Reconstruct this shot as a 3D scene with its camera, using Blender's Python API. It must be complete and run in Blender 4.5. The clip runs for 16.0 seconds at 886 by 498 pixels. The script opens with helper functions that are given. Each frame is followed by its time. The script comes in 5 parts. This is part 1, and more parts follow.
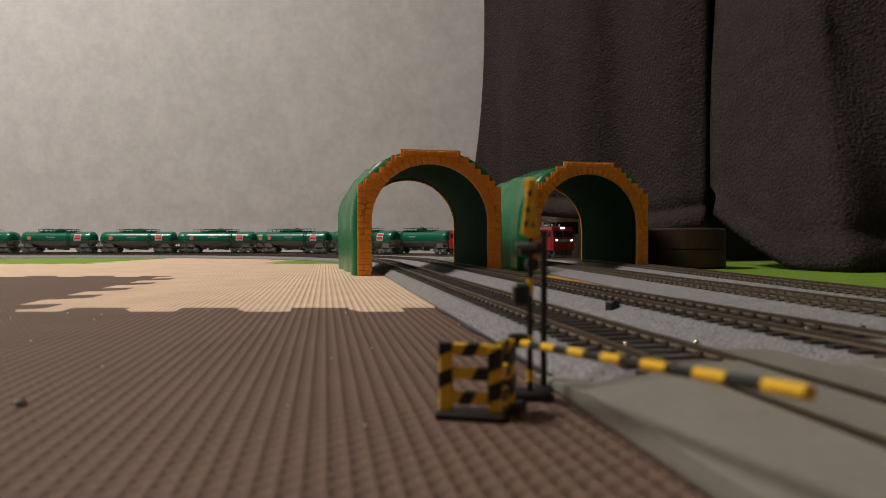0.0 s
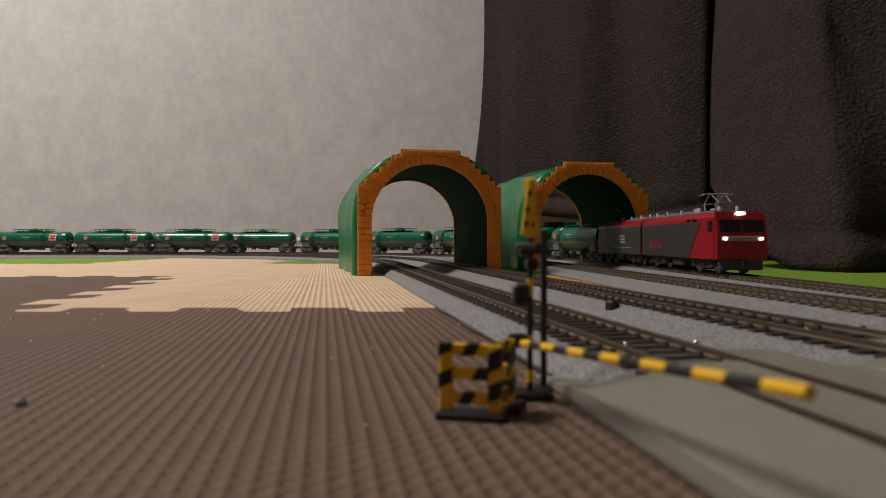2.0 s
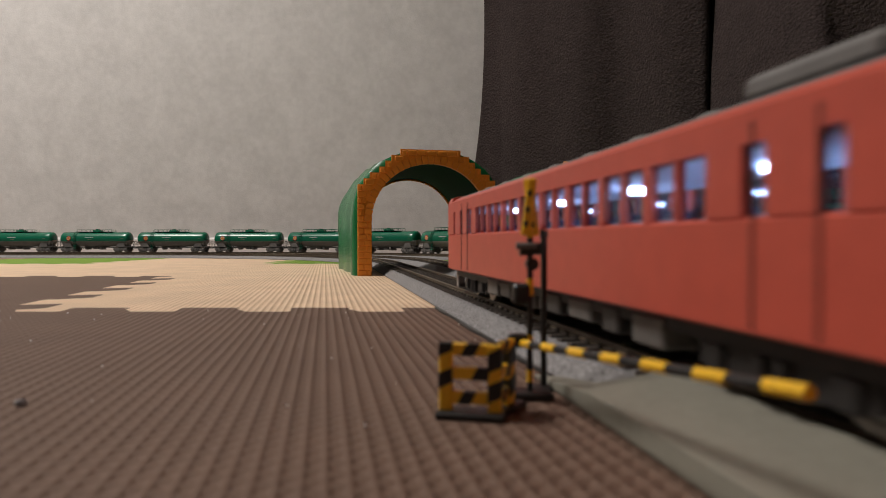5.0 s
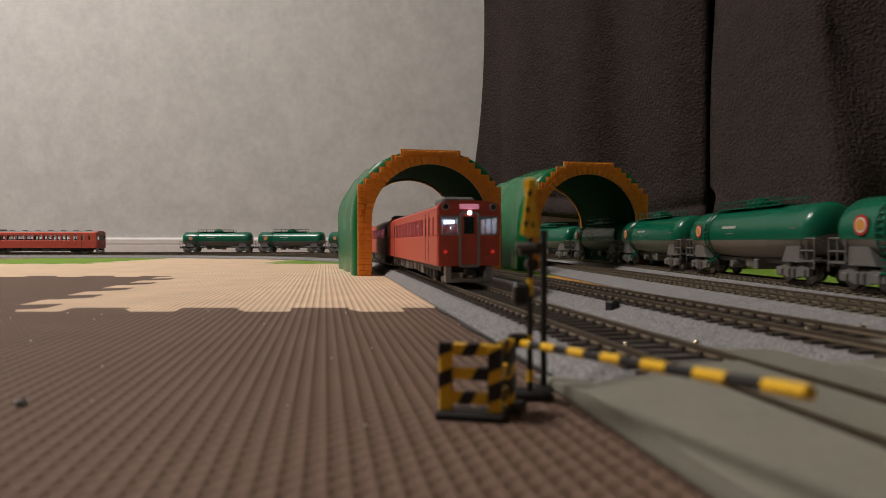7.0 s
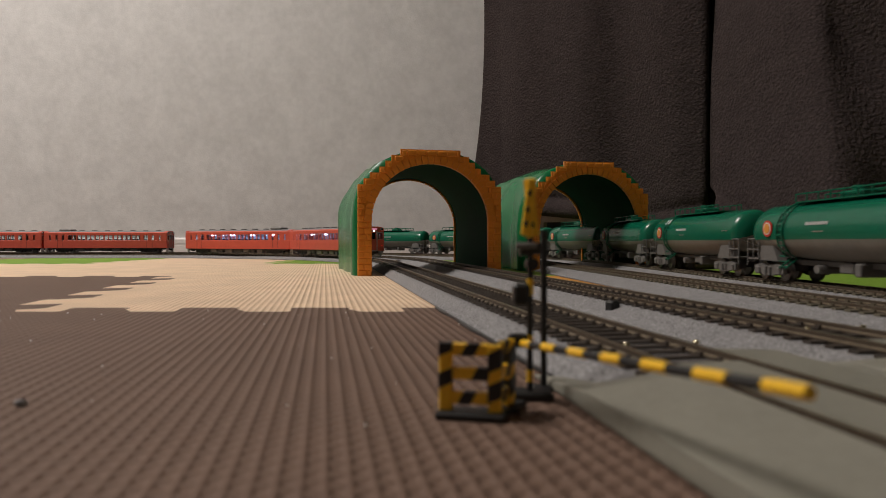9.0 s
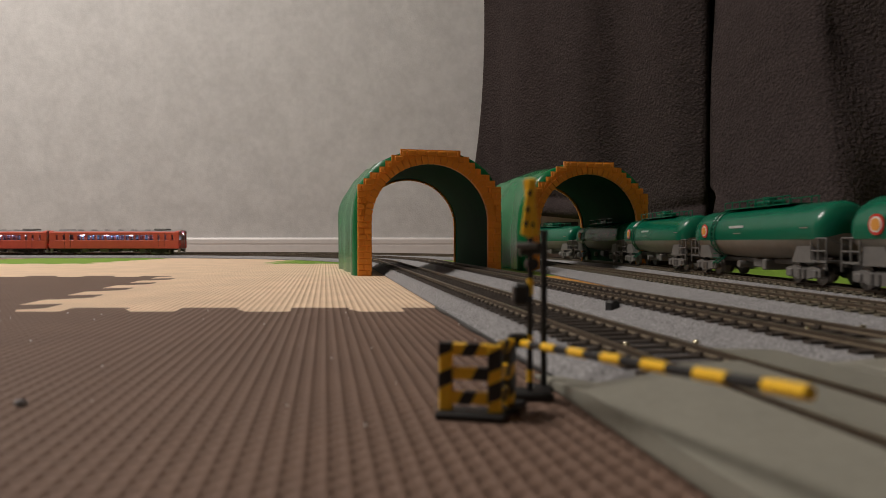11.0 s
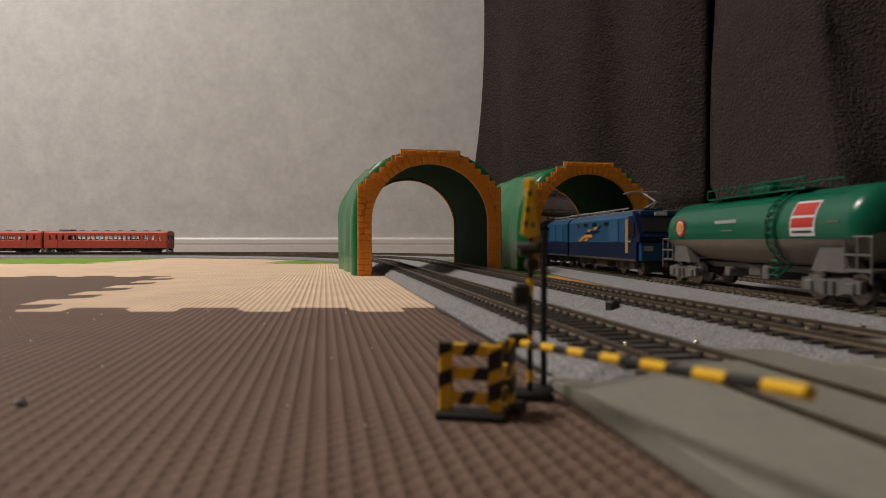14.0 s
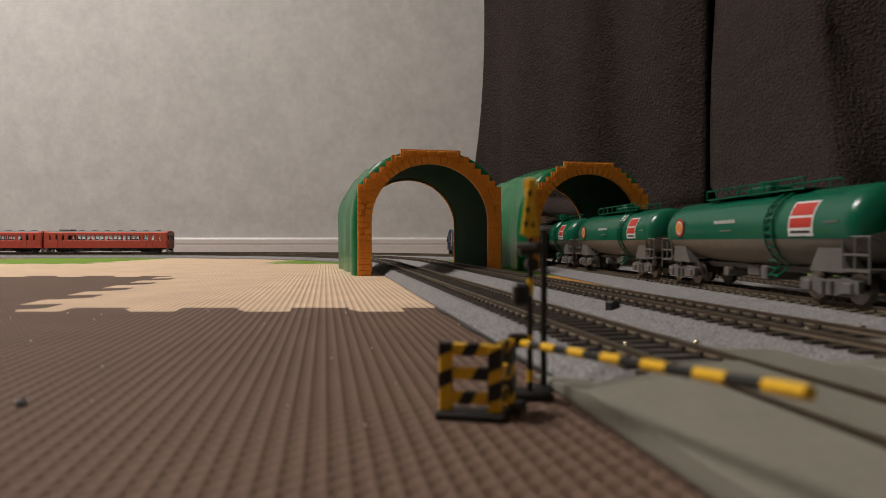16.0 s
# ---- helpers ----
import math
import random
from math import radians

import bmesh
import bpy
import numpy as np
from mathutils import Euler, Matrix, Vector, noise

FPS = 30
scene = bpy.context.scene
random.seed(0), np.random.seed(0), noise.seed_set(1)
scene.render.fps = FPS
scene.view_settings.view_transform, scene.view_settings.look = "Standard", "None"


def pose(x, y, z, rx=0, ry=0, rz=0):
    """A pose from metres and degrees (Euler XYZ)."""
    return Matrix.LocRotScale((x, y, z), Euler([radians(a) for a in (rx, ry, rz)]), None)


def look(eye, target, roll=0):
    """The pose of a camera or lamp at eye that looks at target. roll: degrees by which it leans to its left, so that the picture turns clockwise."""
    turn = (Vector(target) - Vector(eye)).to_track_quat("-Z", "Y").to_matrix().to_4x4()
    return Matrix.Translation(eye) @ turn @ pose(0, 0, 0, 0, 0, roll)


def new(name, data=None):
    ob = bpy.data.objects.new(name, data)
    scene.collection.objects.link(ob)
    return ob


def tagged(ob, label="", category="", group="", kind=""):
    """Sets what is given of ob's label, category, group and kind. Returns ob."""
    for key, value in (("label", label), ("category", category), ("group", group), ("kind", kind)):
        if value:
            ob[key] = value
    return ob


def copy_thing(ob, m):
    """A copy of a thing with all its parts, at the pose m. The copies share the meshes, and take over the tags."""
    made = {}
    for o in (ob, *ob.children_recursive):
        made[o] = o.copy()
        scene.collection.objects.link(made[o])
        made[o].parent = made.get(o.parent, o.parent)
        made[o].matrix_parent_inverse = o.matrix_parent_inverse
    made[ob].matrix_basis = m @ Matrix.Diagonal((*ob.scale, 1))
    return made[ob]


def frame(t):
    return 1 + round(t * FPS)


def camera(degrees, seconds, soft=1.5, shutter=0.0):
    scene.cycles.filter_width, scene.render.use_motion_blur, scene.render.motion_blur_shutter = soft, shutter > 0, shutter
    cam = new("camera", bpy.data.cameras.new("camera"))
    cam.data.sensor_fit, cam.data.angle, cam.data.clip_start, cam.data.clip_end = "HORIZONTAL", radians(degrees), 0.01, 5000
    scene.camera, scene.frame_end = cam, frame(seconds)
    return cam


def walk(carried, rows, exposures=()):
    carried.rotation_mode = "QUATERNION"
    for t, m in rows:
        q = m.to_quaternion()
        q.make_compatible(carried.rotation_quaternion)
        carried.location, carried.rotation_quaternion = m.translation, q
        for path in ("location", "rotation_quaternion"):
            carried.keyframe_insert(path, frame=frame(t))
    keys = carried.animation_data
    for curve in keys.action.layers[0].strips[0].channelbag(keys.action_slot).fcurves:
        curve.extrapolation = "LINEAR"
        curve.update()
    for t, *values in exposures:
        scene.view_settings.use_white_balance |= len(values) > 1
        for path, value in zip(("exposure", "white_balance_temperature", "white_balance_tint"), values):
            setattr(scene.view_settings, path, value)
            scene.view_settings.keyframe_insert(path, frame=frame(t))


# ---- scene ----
FOCAL = 1074.0
FOV = 2 * math.degrees(math.atan(784 / FOCAL))
CAM_H = 0.0326
cam = camera(FOV, 16.0, soft=0.6, shutter=0.25)
PITCH = math.degrees(math.atan(12.6 / FOCAL))
CAM_POSE = pose(0, 0, CAM_H, 90 - PITCH, 0, 0)
walk(cam, [(0, CAM_POSE), (16, CAM_POSE)], exposures=[(0, 0.0), (16, 0.0)])
cam.data.dof.use_dof = True
cam.data.dof.focus_distance = 0.95
cam.data.dof.aperture_fstop = 22

# ---- light ----
world = bpy.data.worlds.new("world")
scene.world = world
world.use_nodes = True
world.node_tree.nodes["Background"].inputs[0].default_value = (0.9, 0.92, 1.0, 1)
world.node_tree.nodes["Background"].inputs[1].default_value = 0.004


def area_lamp(name, m, size, watts, colour):
    d = bpy.data.lights.new(name, "AREA")
    d.shape, d.size, d.energy, d.color = "DISK", size, watts, colour
    ob = new(name, d)
    ob.matrix_world = m
    return ob


LAMP_AT = (-1.55, 0.60, 2.28)
area_lamp("ceiling_lamp_light", look(LAMP_AT, (LAMP_AT[0], LAMP_AT[1], 0)), 0.8, 62, (1.0, 0.93, 0.875))

# ---- materials ----


def link(nt, a, b):
    nt.links.new(a, b)


def material(name, colour, rough=0.5, metal=0.0, vary=0.12, scale=300.0, bump=0.0, bump_scale=900.0, spec=0.5, stain=0.0, stain_scale=20.0, emit=0.0, per_object=0.0, coat=0.0):
    m = bpy.data.materials.new(name)
    m.use_nodes = True
    nt = m.node_tree
    b = nt.nodes["Principled BSDF"]
    b.inputs["Roughness"].default_value = rough
    b.inputs["Metallic"].default_value = metal
    b.inputs["Specular IOR Level"].default_value = spec
    b.inputs["Coat Weight"].default_value = coat
    co = nt.nodes.new("ShaderNodeTexCoord")
    no = nt.nodes.new("ShaderNodeTexNoise")
    no.inputs["Scale"].default_value = scale
    no.inputs["Detail"].default_value = 4
    link(nt, co.outputs["Object"], no.inputs["Vector"])
    hsv = nt.nodes.new("ShaderNodeHueSaturation")
    hsv.inputs["Color"].default_value = (*colour, 1)
    ramp = nt.nodes.new("ShaderNodeMapRange")
    ramp.inputs["From Min"].default_value, ramp.inputs["From Max"].default_value = 0.3, 0.7
    ramp.inputs["To Min"].default_value, ramp.inputs["To Max"].default_value = 1 - vary, 1 + vary
    link(nt, no.outputs["Fac"], ramp.inputs["Value"])
    value = ramp.outputs["Result"]
    if stain:
        n2 = nt.nodes.new("ShaderNodeTexNoise")
        n2.inputs["Scale"].default_value = stain_scale
        n2.inputs["Detail"].default_value = 3
        link(nt, co.outputs["Object"], n2.inputs["Vector"])
        r2 = nt.nodes.new("ShaderNodeMapRange")
        r2.inputs["From Min"].default_value, r2.inputs["From Max"].default_value = 0.3, 0.7
        r2.inputs["To Min"].default_value, r2.inputs["To Max"].default_value = 1 - stain, 1 + stain
        link(nt, n2.outputs["Fac"], r2.inputs["Value"])
        mul = nt.nodes.new("ShaderNodeMath")
        mul.operation = "MULTIPLY"
        link(nt, value, mul.inputs[0])
        link(nt, r2.outputs["Result"], mul.inputs[1])
        value = mul.outputs[0]
    if per_object:
        oi = nt.nodes.new("ShaderNodeObjectInfo")
        r3 = nt.nodes.new("ShaderNodeMapRange")
        r3.inputs["To Min"].default_value, r3.inputs["To Max"].default_value = 1 - per_object, 1 + per_object
        link(nt, oi.outputs["Random"], r3.inputs["Value"])
        mul = nt.nodes.new("ShaderNodeMath")
        mul.operation = "MULTIPLY"
        link(nt, value, mul.inputs[0])
        link(nt, r3.outputs["Result"], mul.inputs[1])
        value = mul.outputs[0]
    link(nt, value, hsv.inputs["Value"])
    link(nt, hsv.outputs["Color"], b.inputs["Base Color"])
    if bump:
        nb = nt.nodes.new("ShaderNodeTexNoise")
        nb.inputs["Scale"].default_value = bump_scale
        nb.inputs["Detail"].default_value = 3
        link(nt, co.outputs["Object"], nb.inputs["Vector"])
        bp = nt.nodes.new("ShaderNodeBump")
        bp.inputs["Strength"].default_value = 0.8
        bp.inputs["Distance"].default_value = bump
        link(nt, nb.outputs["Fac"], bp.inputs["Height"])
        link(nt, bp.outputs["Normal"], b.inputs["Normal"])
    if emit:
        b.inputs["Emission Color"].default_value = (*colour, 1)
        b.inputs["Emission Strength"].default_value = emit
    return m


def foam_material(name, colour):
    """Foam with a staggered relief of small hollows between long ridges."""
    m = material(name, colour, 0.72, vary=0.07, scale=900, stain=0.07, stain_scale=28, spec=0.25)
    nt = m.node_tree
    b = nt.nodes["Principled BSDF"]
    co = nt.nodes.new("ShaderNodeTexCoord")
    mp = nt.nodes.new("ShaderNodeMapping")
    mp.inputs["Rotation"].default_value = (0, 0, radians(79))
    link(nt, co.outputs["Object"], mp.inputs["Vector"])
    br = nt.nodes.new("ShaderNodeTexBrick")
    br.offset = 0.5
    br.inputs["Scale"].default_value = 1.0
    br.inputs["Mortar Size"].default_value = 0.0014
    br.inputs["Mortar Smooth"].default_value = 1.0
    br.inputs["Brick Width"].default_value = 0.0042
    br.inputs["Row Height"].default_value = 0.0033
    link(nt, mp.outputs["Vector"], br.inputs["Vector"])
    no = nt.nodes.new("ShaderNodeTexNoise")
    no.inputs["Scale"].default_value = 2500
    link(nt, co.outputs["Object"], no.inputs["Vector"])
    ad = nt.nodes.new("ShaderNodeMath")
    ad.operation = "MULTIPLY_ADD"
    ad.inputs[1].default_value = 0.12
    link(nt, no.outputs["Fac"], ad.inputs[0])
    link(nt, br.outputs["Fac"], ad.inputs[2])
    bp = nt.nodes.new("ShaderNodeBump")
    bp.inputs["Strength"].default_value = 1.0
    bp.inputs["Distance"].default_value = 0.00065
    link(nt, ad.outputs[0], bp.inputs["Height"])
    link(nt, bp.outputs["Normal"], b.inputs["Normal"])
    return m


def pane_material(name, tint):
    """Thin clear plastic: mostly see-through, a little gloss."""
    m = bpy.data.materials.new(name)
    m.use_nodes = True
    nt = m.node_tree
    nt.nodes.remove(nt.nodes["Principled BSDF"])
    tr = nt.nodes.new("ShaderNodeBsdfTransparent")
    tr.inputs["Color"].default_value = (*tint, 1)
    gl = nt.nodes.new("ShaderNodeBsdfGlossy")
    gl.inputs["Roughness"].default_value = 0.08
    mx = nt.nodes.new("ShaderNodeMixShader")
    mx.inputs[0].default_value = 0.07
    link(nt, tr.outputs[0], mx.inputs[1])
    link(nt, gl.outputs[0], mx.inputs[2])
    link(nt, mx.outputs[0], nt.nodes["Material Output"].inputs["Surface"])
    return m


M = {
    "wallpaper": material("wallpaper", (0.62, 0.61, 0.60), 0.85, vary=0.05, scale=60, bump=0.0008, bump_scale=260, stain=0.06, stain_scale=16, spec=0.2),
    "baseboard": material("baseboard_white", (0.74, 0.70, 0.68), 0.45, vary=0.03, scale=60),
    "ceiling": material("ceiling_white", (0.75, 0.75, 0.73), 0.9, vary=0.03, scale=60),
    "floor": material("floor_wood", (0.22, 0.14, 0.08), 0.5, vary=0.2, scale=40),
    "mat_brown": foam_material("foam_brown", (0.165, 0.104, 0.076)),
    "mat_cream": foam_material("foam_cream", (0.80, 0.59, 0.41)),
    "mat_green": foam_material("foam_green", (0.20, 0.34, 0.04)),
    "mat_orange": foam_material("foam_orange", (0.62, 0.30, 0.07)),
    "ballast": material("ballast_grey", (0.255, 0.248, 0.25), 0.85, vary=0.6, scale=1300, bump=0.0005, bump_scale=2200, stain=0.08, stain_scale=150, spec=0.3),
    "sleeper": material("sleeper_brown", (0.045, 0.034, 0.026), 0.6, vary=0.2, scale=900),
    "sleeper_tan": material("sleeper_tan", (0.115, 0.098, 0.066), 0.65, vary=0.15, scale=900),
    "rail": material("rail_steel", (0.46, 0.39, 0.28), 0.32, metal=0.8, vary=0.12, scale=400),
    "rail_side": material("rail_side", (0.09, 0.065, 0.045), 0.55, metal=0.2, vary=0.12, scale=400),
    "plate": material("crossing_grey", (0.235, 0.225, 0.185), 0.55, vary=0.05, scale=500, bump=0.00006, bump_scale=1500, stain=0.06, stain_scale=60, spec=0.35),
    "plate_dark": material("crossing_edge_grey", (0.11, 0.10, 0.085), 0.6, vary=0.06, scale=500),
    "brick": material("tunnel_brick_orange", (0.86, 0.32, 0.035), 0.42, vary=0.05, scale=300, per_object=0.04, spec=0.4),
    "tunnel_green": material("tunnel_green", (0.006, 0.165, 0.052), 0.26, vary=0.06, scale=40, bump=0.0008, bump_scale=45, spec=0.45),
    # darker matt copy of the green: holds the shade inside the tunnel
    "tunnel_inner_shade": material("tunnel_shaded_green", (0.003, 0.045, 0.017), 0.7, vary=0.1, scale=60, spec=0.06),
    "liner": material("cabin_liner", (0.62, 0.66, 0.72), 0.7, vary=0.05, scale=200),
    "led": material("cabin_led", (0.72, 0.82, 1.0), 0.3, vary=0.0, emit=40.0),
    "fleece": material("fleece_brown_grey", (0.047, 0.036, 0.035), 0.95, vary=0.32, scale=300, bump=0.0055, bump_scale=210, stain=0.12, stain_scale=35, spec=0.1),
    "dark_wood": material("dark_wood", (0.055, 0.026, 0.016), 0.45, vary=0.2, scale=60),
    "black": material("black_plastic", (0.012, 0.012, 0.012), 0.4, vary=0.1, scale=400),
    "yellow": material("yellow_paint", (0.95, 0.55, 0.02), 0.4, vary=0.06, scale=700),
    "white": material("white_paint", (0.75, 0.75, 0.73), 0.5, vary=0.05, scale=500),
    "brass": material("brass_screw", (0.75, 0.66, 0.45), 0.25, metal=1.0, vary=0.1),
    "tank_green": material("tank_green", (0.004, 0.125, 0.068), 0.24, vary=0.05, scale=90, spec=0.5),
    "tank_grey": material("tank_grey", (0.225, 0.200, 0.165), 0.5, vary=0.08, scale=200, stain=0.08, stain_scale=60),
    "bogie_grey": material("bogie_grey", (0.15, 0.14, 0.13), 0.55, vary=0.12, scale=300),
    "wheel": material("wheel_steel", (0.26, 0.24, 0.22), 0.3, metal=0.9, vary=0.1, scale=300),
    "under_black": material("underframe_black", (0.022, 0.020, 0.019), 0.6, vary=0.2, scale=300),
    "under_grey": material("underframe_grey", (0.058, 0.054, 0.050), 0.55, vary=0.15, scale=300),
    "loco_red": material("loco_red", (0.33, 0.012, 0.020), 0.35, vary=0.05, scale=200, spec=0.5),
    "loco_grey": material("loco_dark_grey", (0.045, 0.041, 0.042), 0.45, vary=0.07, scale=200),
    "roof_grey": material("roof_grey", (0.16, 0.155, 0.15), 0.6, vary=0.1, scale=250),
    "loco_blue": material("loco_light_blue", (0.016, 0.080, 0.185), 0.4, vary=0.05, scale=200, spec=0.3),
    "loco_panel": material("loco_panel_blue", (0.026, 0.110, 0.225), 0.4, vary=0.05, scale=200, spec=0.35),
    "loco_navy": material("loco_navy", (0.004, 0.012, 0.050), 0.4, vary=0.05, scale=200, spec=0.25),
    "gold": material("gold_door", (0.42, 0.26, 0.10), 0.4, vary=0.06, scale=200),
    "kiha_red": material("railcar_vermilion", (0.57, 0.096, 0.062), 0.42, vary=0.05, scale=200, spec=0.4),
    "kiha_roof": material("railcar_roof_grey", (0.20, 0.20, 0.20), 0.65, vary=0.08, scale=250),
    "frame_grey": material("window_frame_grey", (0.34, 0.32, 0.31), 0.4, vary=0.05, scale=300),
    "window_dark": material("window_dark", (0.012, 0.013, 0.018), 0.08, vary=0.1, scale=200, spec=0.6),
    "window_lit": material("window_lit", (0.55, 0.66, 0.85), 0.15, vary=0.35, scale=160, emit=0.55),
    "lamp_white": material("lamp_white", (0.85, 0.88, 1.0), 0.3, vary=0.0, emit=5.0),
    "lamp_red": material("lamp_red", (0.9, 0.05, 0.03), 0.3, vary=0.0, emit=0.35),
    "logo_red": material("logo_red", (0.55, 0.035, 0.02), 0.45, vary=0.05),
    "logo_orange": material("logo_orange", (0.70, 0.30, 0.05), 0.45, vary=0.05),
    "panel_dark": material("panel_dark", (0.05, 0.045, 0.04), 0.6, vary=0.1),
    "beige_board": material("beige_board", (0.36, 0.29, 0.24), 0.6, vary=0.1, scale=50),
    "pane": pane_material("clear_pane", (0.9, 0.92, 0.93)),
    "pane_lit": pane_material("bluish_pane", (0.8, 0.86, 1.0)),
    "pink_glow": material("pink_sign", (0.95, 0.35, 0.5), 0.3, vary=0.0, emit=0.35),
    "lamp_glow": material("lamp_glow", (1.0, 0.93, 0.82), 0.5, vary=0.0, emit=2.0),
}

# ---- mesh helpers ----


def mesh_from(name, bm, mat, smooth=False):
    me = bpy.data.meshes.new(name)
    bmesh.ops.recalc_face_normals(bm, faces=bm.faces)
    bm.to_mesh(me)
    bm.free()
    if mat is not None:
        me.materials.append(M[mat])
    if smooth:
        for p in me.polygons:
            p.use_smooth = True
    return me


def part(name, bm, mat, parent=None, label="", smooth=False):
    ob = new(name, mesh_from(name, bm, mat, smooth))
    if parent is not None:
        ob.parent = parent
    if label:
        ob["label"] = label
    return ob


def shared(name, me, parent, m=None, label=""):
    ob = new(name, me)
    ob.parent = parent
    if m is not None:
        ob.matrix_basis = m
    if label:
        ob["label"] = label
    return ob


def thing(name, label, category, group="", kind=""):
    return tagged(new(name), label, category, group, kind)


def add_box(bm, x0, x1, y0, y1, z0, z1, bevel=0.0, turn=None):
    r = bmesh.ops.create_cube(bm, size=1.0)
    vs = r["verts"]
    for v in vs:
        v.co = Vector(((x0 + x1) / 2 + v.co.x * (x1 - x0), (y0 + y1) / 2 + v.co.y * (y1 - y0), (z0 + z1) / 2 + v.co.z * (z1 - z0)))
    if bevel > 0:
        es = list({e for v in vs for e in v.link_edges})
        r = bmesh.ops.bevel(bm, geom=es, offset=bevel, segments=1, affect="EDGES")
        vs = list({v for f in r["faces"] for v in f.verts} | {v for v in vs if v.is_valid})
    if turn is not None:
        bmesh.ops.transform(bm, matrix=turn, verts=[v for v in vs if v.is_valid])
    return bm


def box(x0, x1, y0, y1, z0, z1, bevel=0.0, turn=None):
    return add_box(bmesh.new(), x0, x1, y0, y1, z0, z1, bevel, turn)


def add_rod(bm, a, b, r, n=8, r2=None):
    a, b = Vector(a), Vector(b)
    d = b - a
    res = bmesh.ops.create_cone(bm, cap_ends=True, segments=n, radius1=r, radius2=r if r2 is None else r2, depth=d.length)
    q = d.to_track_quat("Z", "Y").to_matrix().to_4x4()
    bmesh.ops.transform(bm, matrix=Matrix.Translation((a + b) / 2) @ q, verts=res["verts"])
    return bm


def rod(a, b, r, n=8, r2=None):
    return add_rod(bmesh.new(), a, b, r, n, r2)


def add_prism(bm, outline, x0, x1, axis="x"):
    """A closed outline of (u, v) swept along an axis."""
    def put(u, v, w):
        return {"x": (w, u, v), "y": (u, w, v), "z": (u, v, w)}[axis]
    a = [bm.verts.new(put(u, v, x0)) for u, v in outline]
    b = [bm.verts.new(put(u, v, x1)) for u, v in outline]
    n = len(outline)
    bm.faces.new(a)
    bm.faces.new(b[::-1])
    for i in range(n):
        bm.faces.new((a[i], b[i], b[(i + 1) % n], a[(i + 1) % n]))
    return bm


def prism(outline, x0, x1, axis="x"):
    return add_prism(bmesh.new(), outline, x0, x1, axis)


# ---- track plan: a near straight, one curve, a far straight ----
RAIL_Z = 0.0082
TRACKS = [
    (0.032, 0.1873, 0.5685, 1.2379),
    (0.0965, 0.1880, 0.596, 1.3126),
    (0.1715, 0.0858, 0.6233, 1.3868),
    (0.2266, 0.0180, 0.7431, 1.4568),
]


def track_geometry(i):
    x0, th, r, yf = TRACKS[i]
    d = Vector((-math.sin(th), math.cos(th)))
    n = Vector((math.cos(th), math.sin(th)))
    p = Vector((x0, 0.245))
    k = ((yf - r) - (p.y - r * n.y)) / d.y
    a = p + k * d
    return a, d, a - r * n, r, yf, th


BEND_R, END_TH, BEND_Y = 0.6, 0.0180, (0.05, 0.075, 0.147, 0.184)
GEO = [track_geometry(i) for i in range(4)]


def on_track(i, s):
    """Place and direction s metres past the start of the curve (negative: towards the crossing)."""
    a, d, c, r, yf, th = GEO[i]
    total = math.pi / 2 - th
    sb = (BEND_Y[i] - a.y) / d.y
    if s <= sb and th > END_TH:
        # behind the crossing the tracks bend until they run side by side
        p = a + d * sb
        c2 = p - BEND_R * Vector((math.cos(th), math.sin(th)))
        ph = min((sb - s) / BEND_R, th - END_TH)
        h = th - ph
        q = c2 + BEND_R * Vector((math.cos(h), math.sin(h)))
        d2 = Vector((-math.sin(h), math.cos(h)))
        rest = (sb - s) - BEND_R * ph
        return q - d2 * rest, d2
    if s <= 0:
        return a + d * s, d
    if s < r * total:
        ph = th + s / r
        return c + r * Vector((math.cos(ph), math.sin(ph))), Vector((-math.sin(ph), math.cos(ph)))
    return Vector((c.x - (s - r * total), yf)), Vector((-1.0, 0.0))


def car_pose(i, s, half):
    """A car whose bogies stand half metres before and behind s."""
    p, _ = on_track(i, s + half)
    q, _ = on_track(i, s - half)
    mid = (p + q) / 2
    ang = math.atan2(p.y - q.y, p.x - q.x)
    return Matrix.Translation((mid.x, mid.y, RAIL_Z)) @ Matrix.Rotation(ang, 4, "Z")


def glide(table, t):
    """Smooth value of a table of (t, value)."""
    ts = [a for a, _ in table]
    vs = [b for _, b in table]
    n = len(ts)
    if t <= ts[0]:
        return vs[0] + (t - ts[0]) * (vs[1] - vs[0]) / (ts[1] - ts[0])
    if t >= ts[-1]:
        return vs[-1] + (t - ts[-1]) * (vs[-1] - vs[-2]) / (ts[-1] - ts[-2])
    i = max(k for k in range(n - 1) if ts[k] <= t)

    def slope(k):
        if k == 0:
            return (vs[1] - vs[0]) / (ts[1] - ts[0])
        if k == n - 1:
            return (vs[-1] - vs[-2]) / (ts[-1] - ts[-2])
        a = (vs[k] - vs[k - 1]) / (ts[k] - ts[k - 1])
        b = (vs[k + 1] - vs[k]) / (ts[k + 1] - ts[k])
        return 0.0 if a * b <= 0 else 2 * a * b / (a + b)
    h = ts[i + 1] - ts[i]
    u = (t - ts[i]) / h
    return ((2 * u**3 - 3 * u**2 + 1) * vs[i] + (u**3 - 2 * u**2 + u) * h * slope(i)
            + (-2 * u**3 + 3 * u**2) * vs[i + 1] + (u**3 - u**2) * h * slope(i + 1))


# ---- the room ----
WALL_Y = 1.84
FLOOR_Z = -0.012


def slab(name, x0, x1, y0, y1, z0, z1, mat, label, category):
    ob = part(name, box(x0, x1, y0, y1, z0, z1), mat)
    return tagged(ob, label, category, kind="structure")


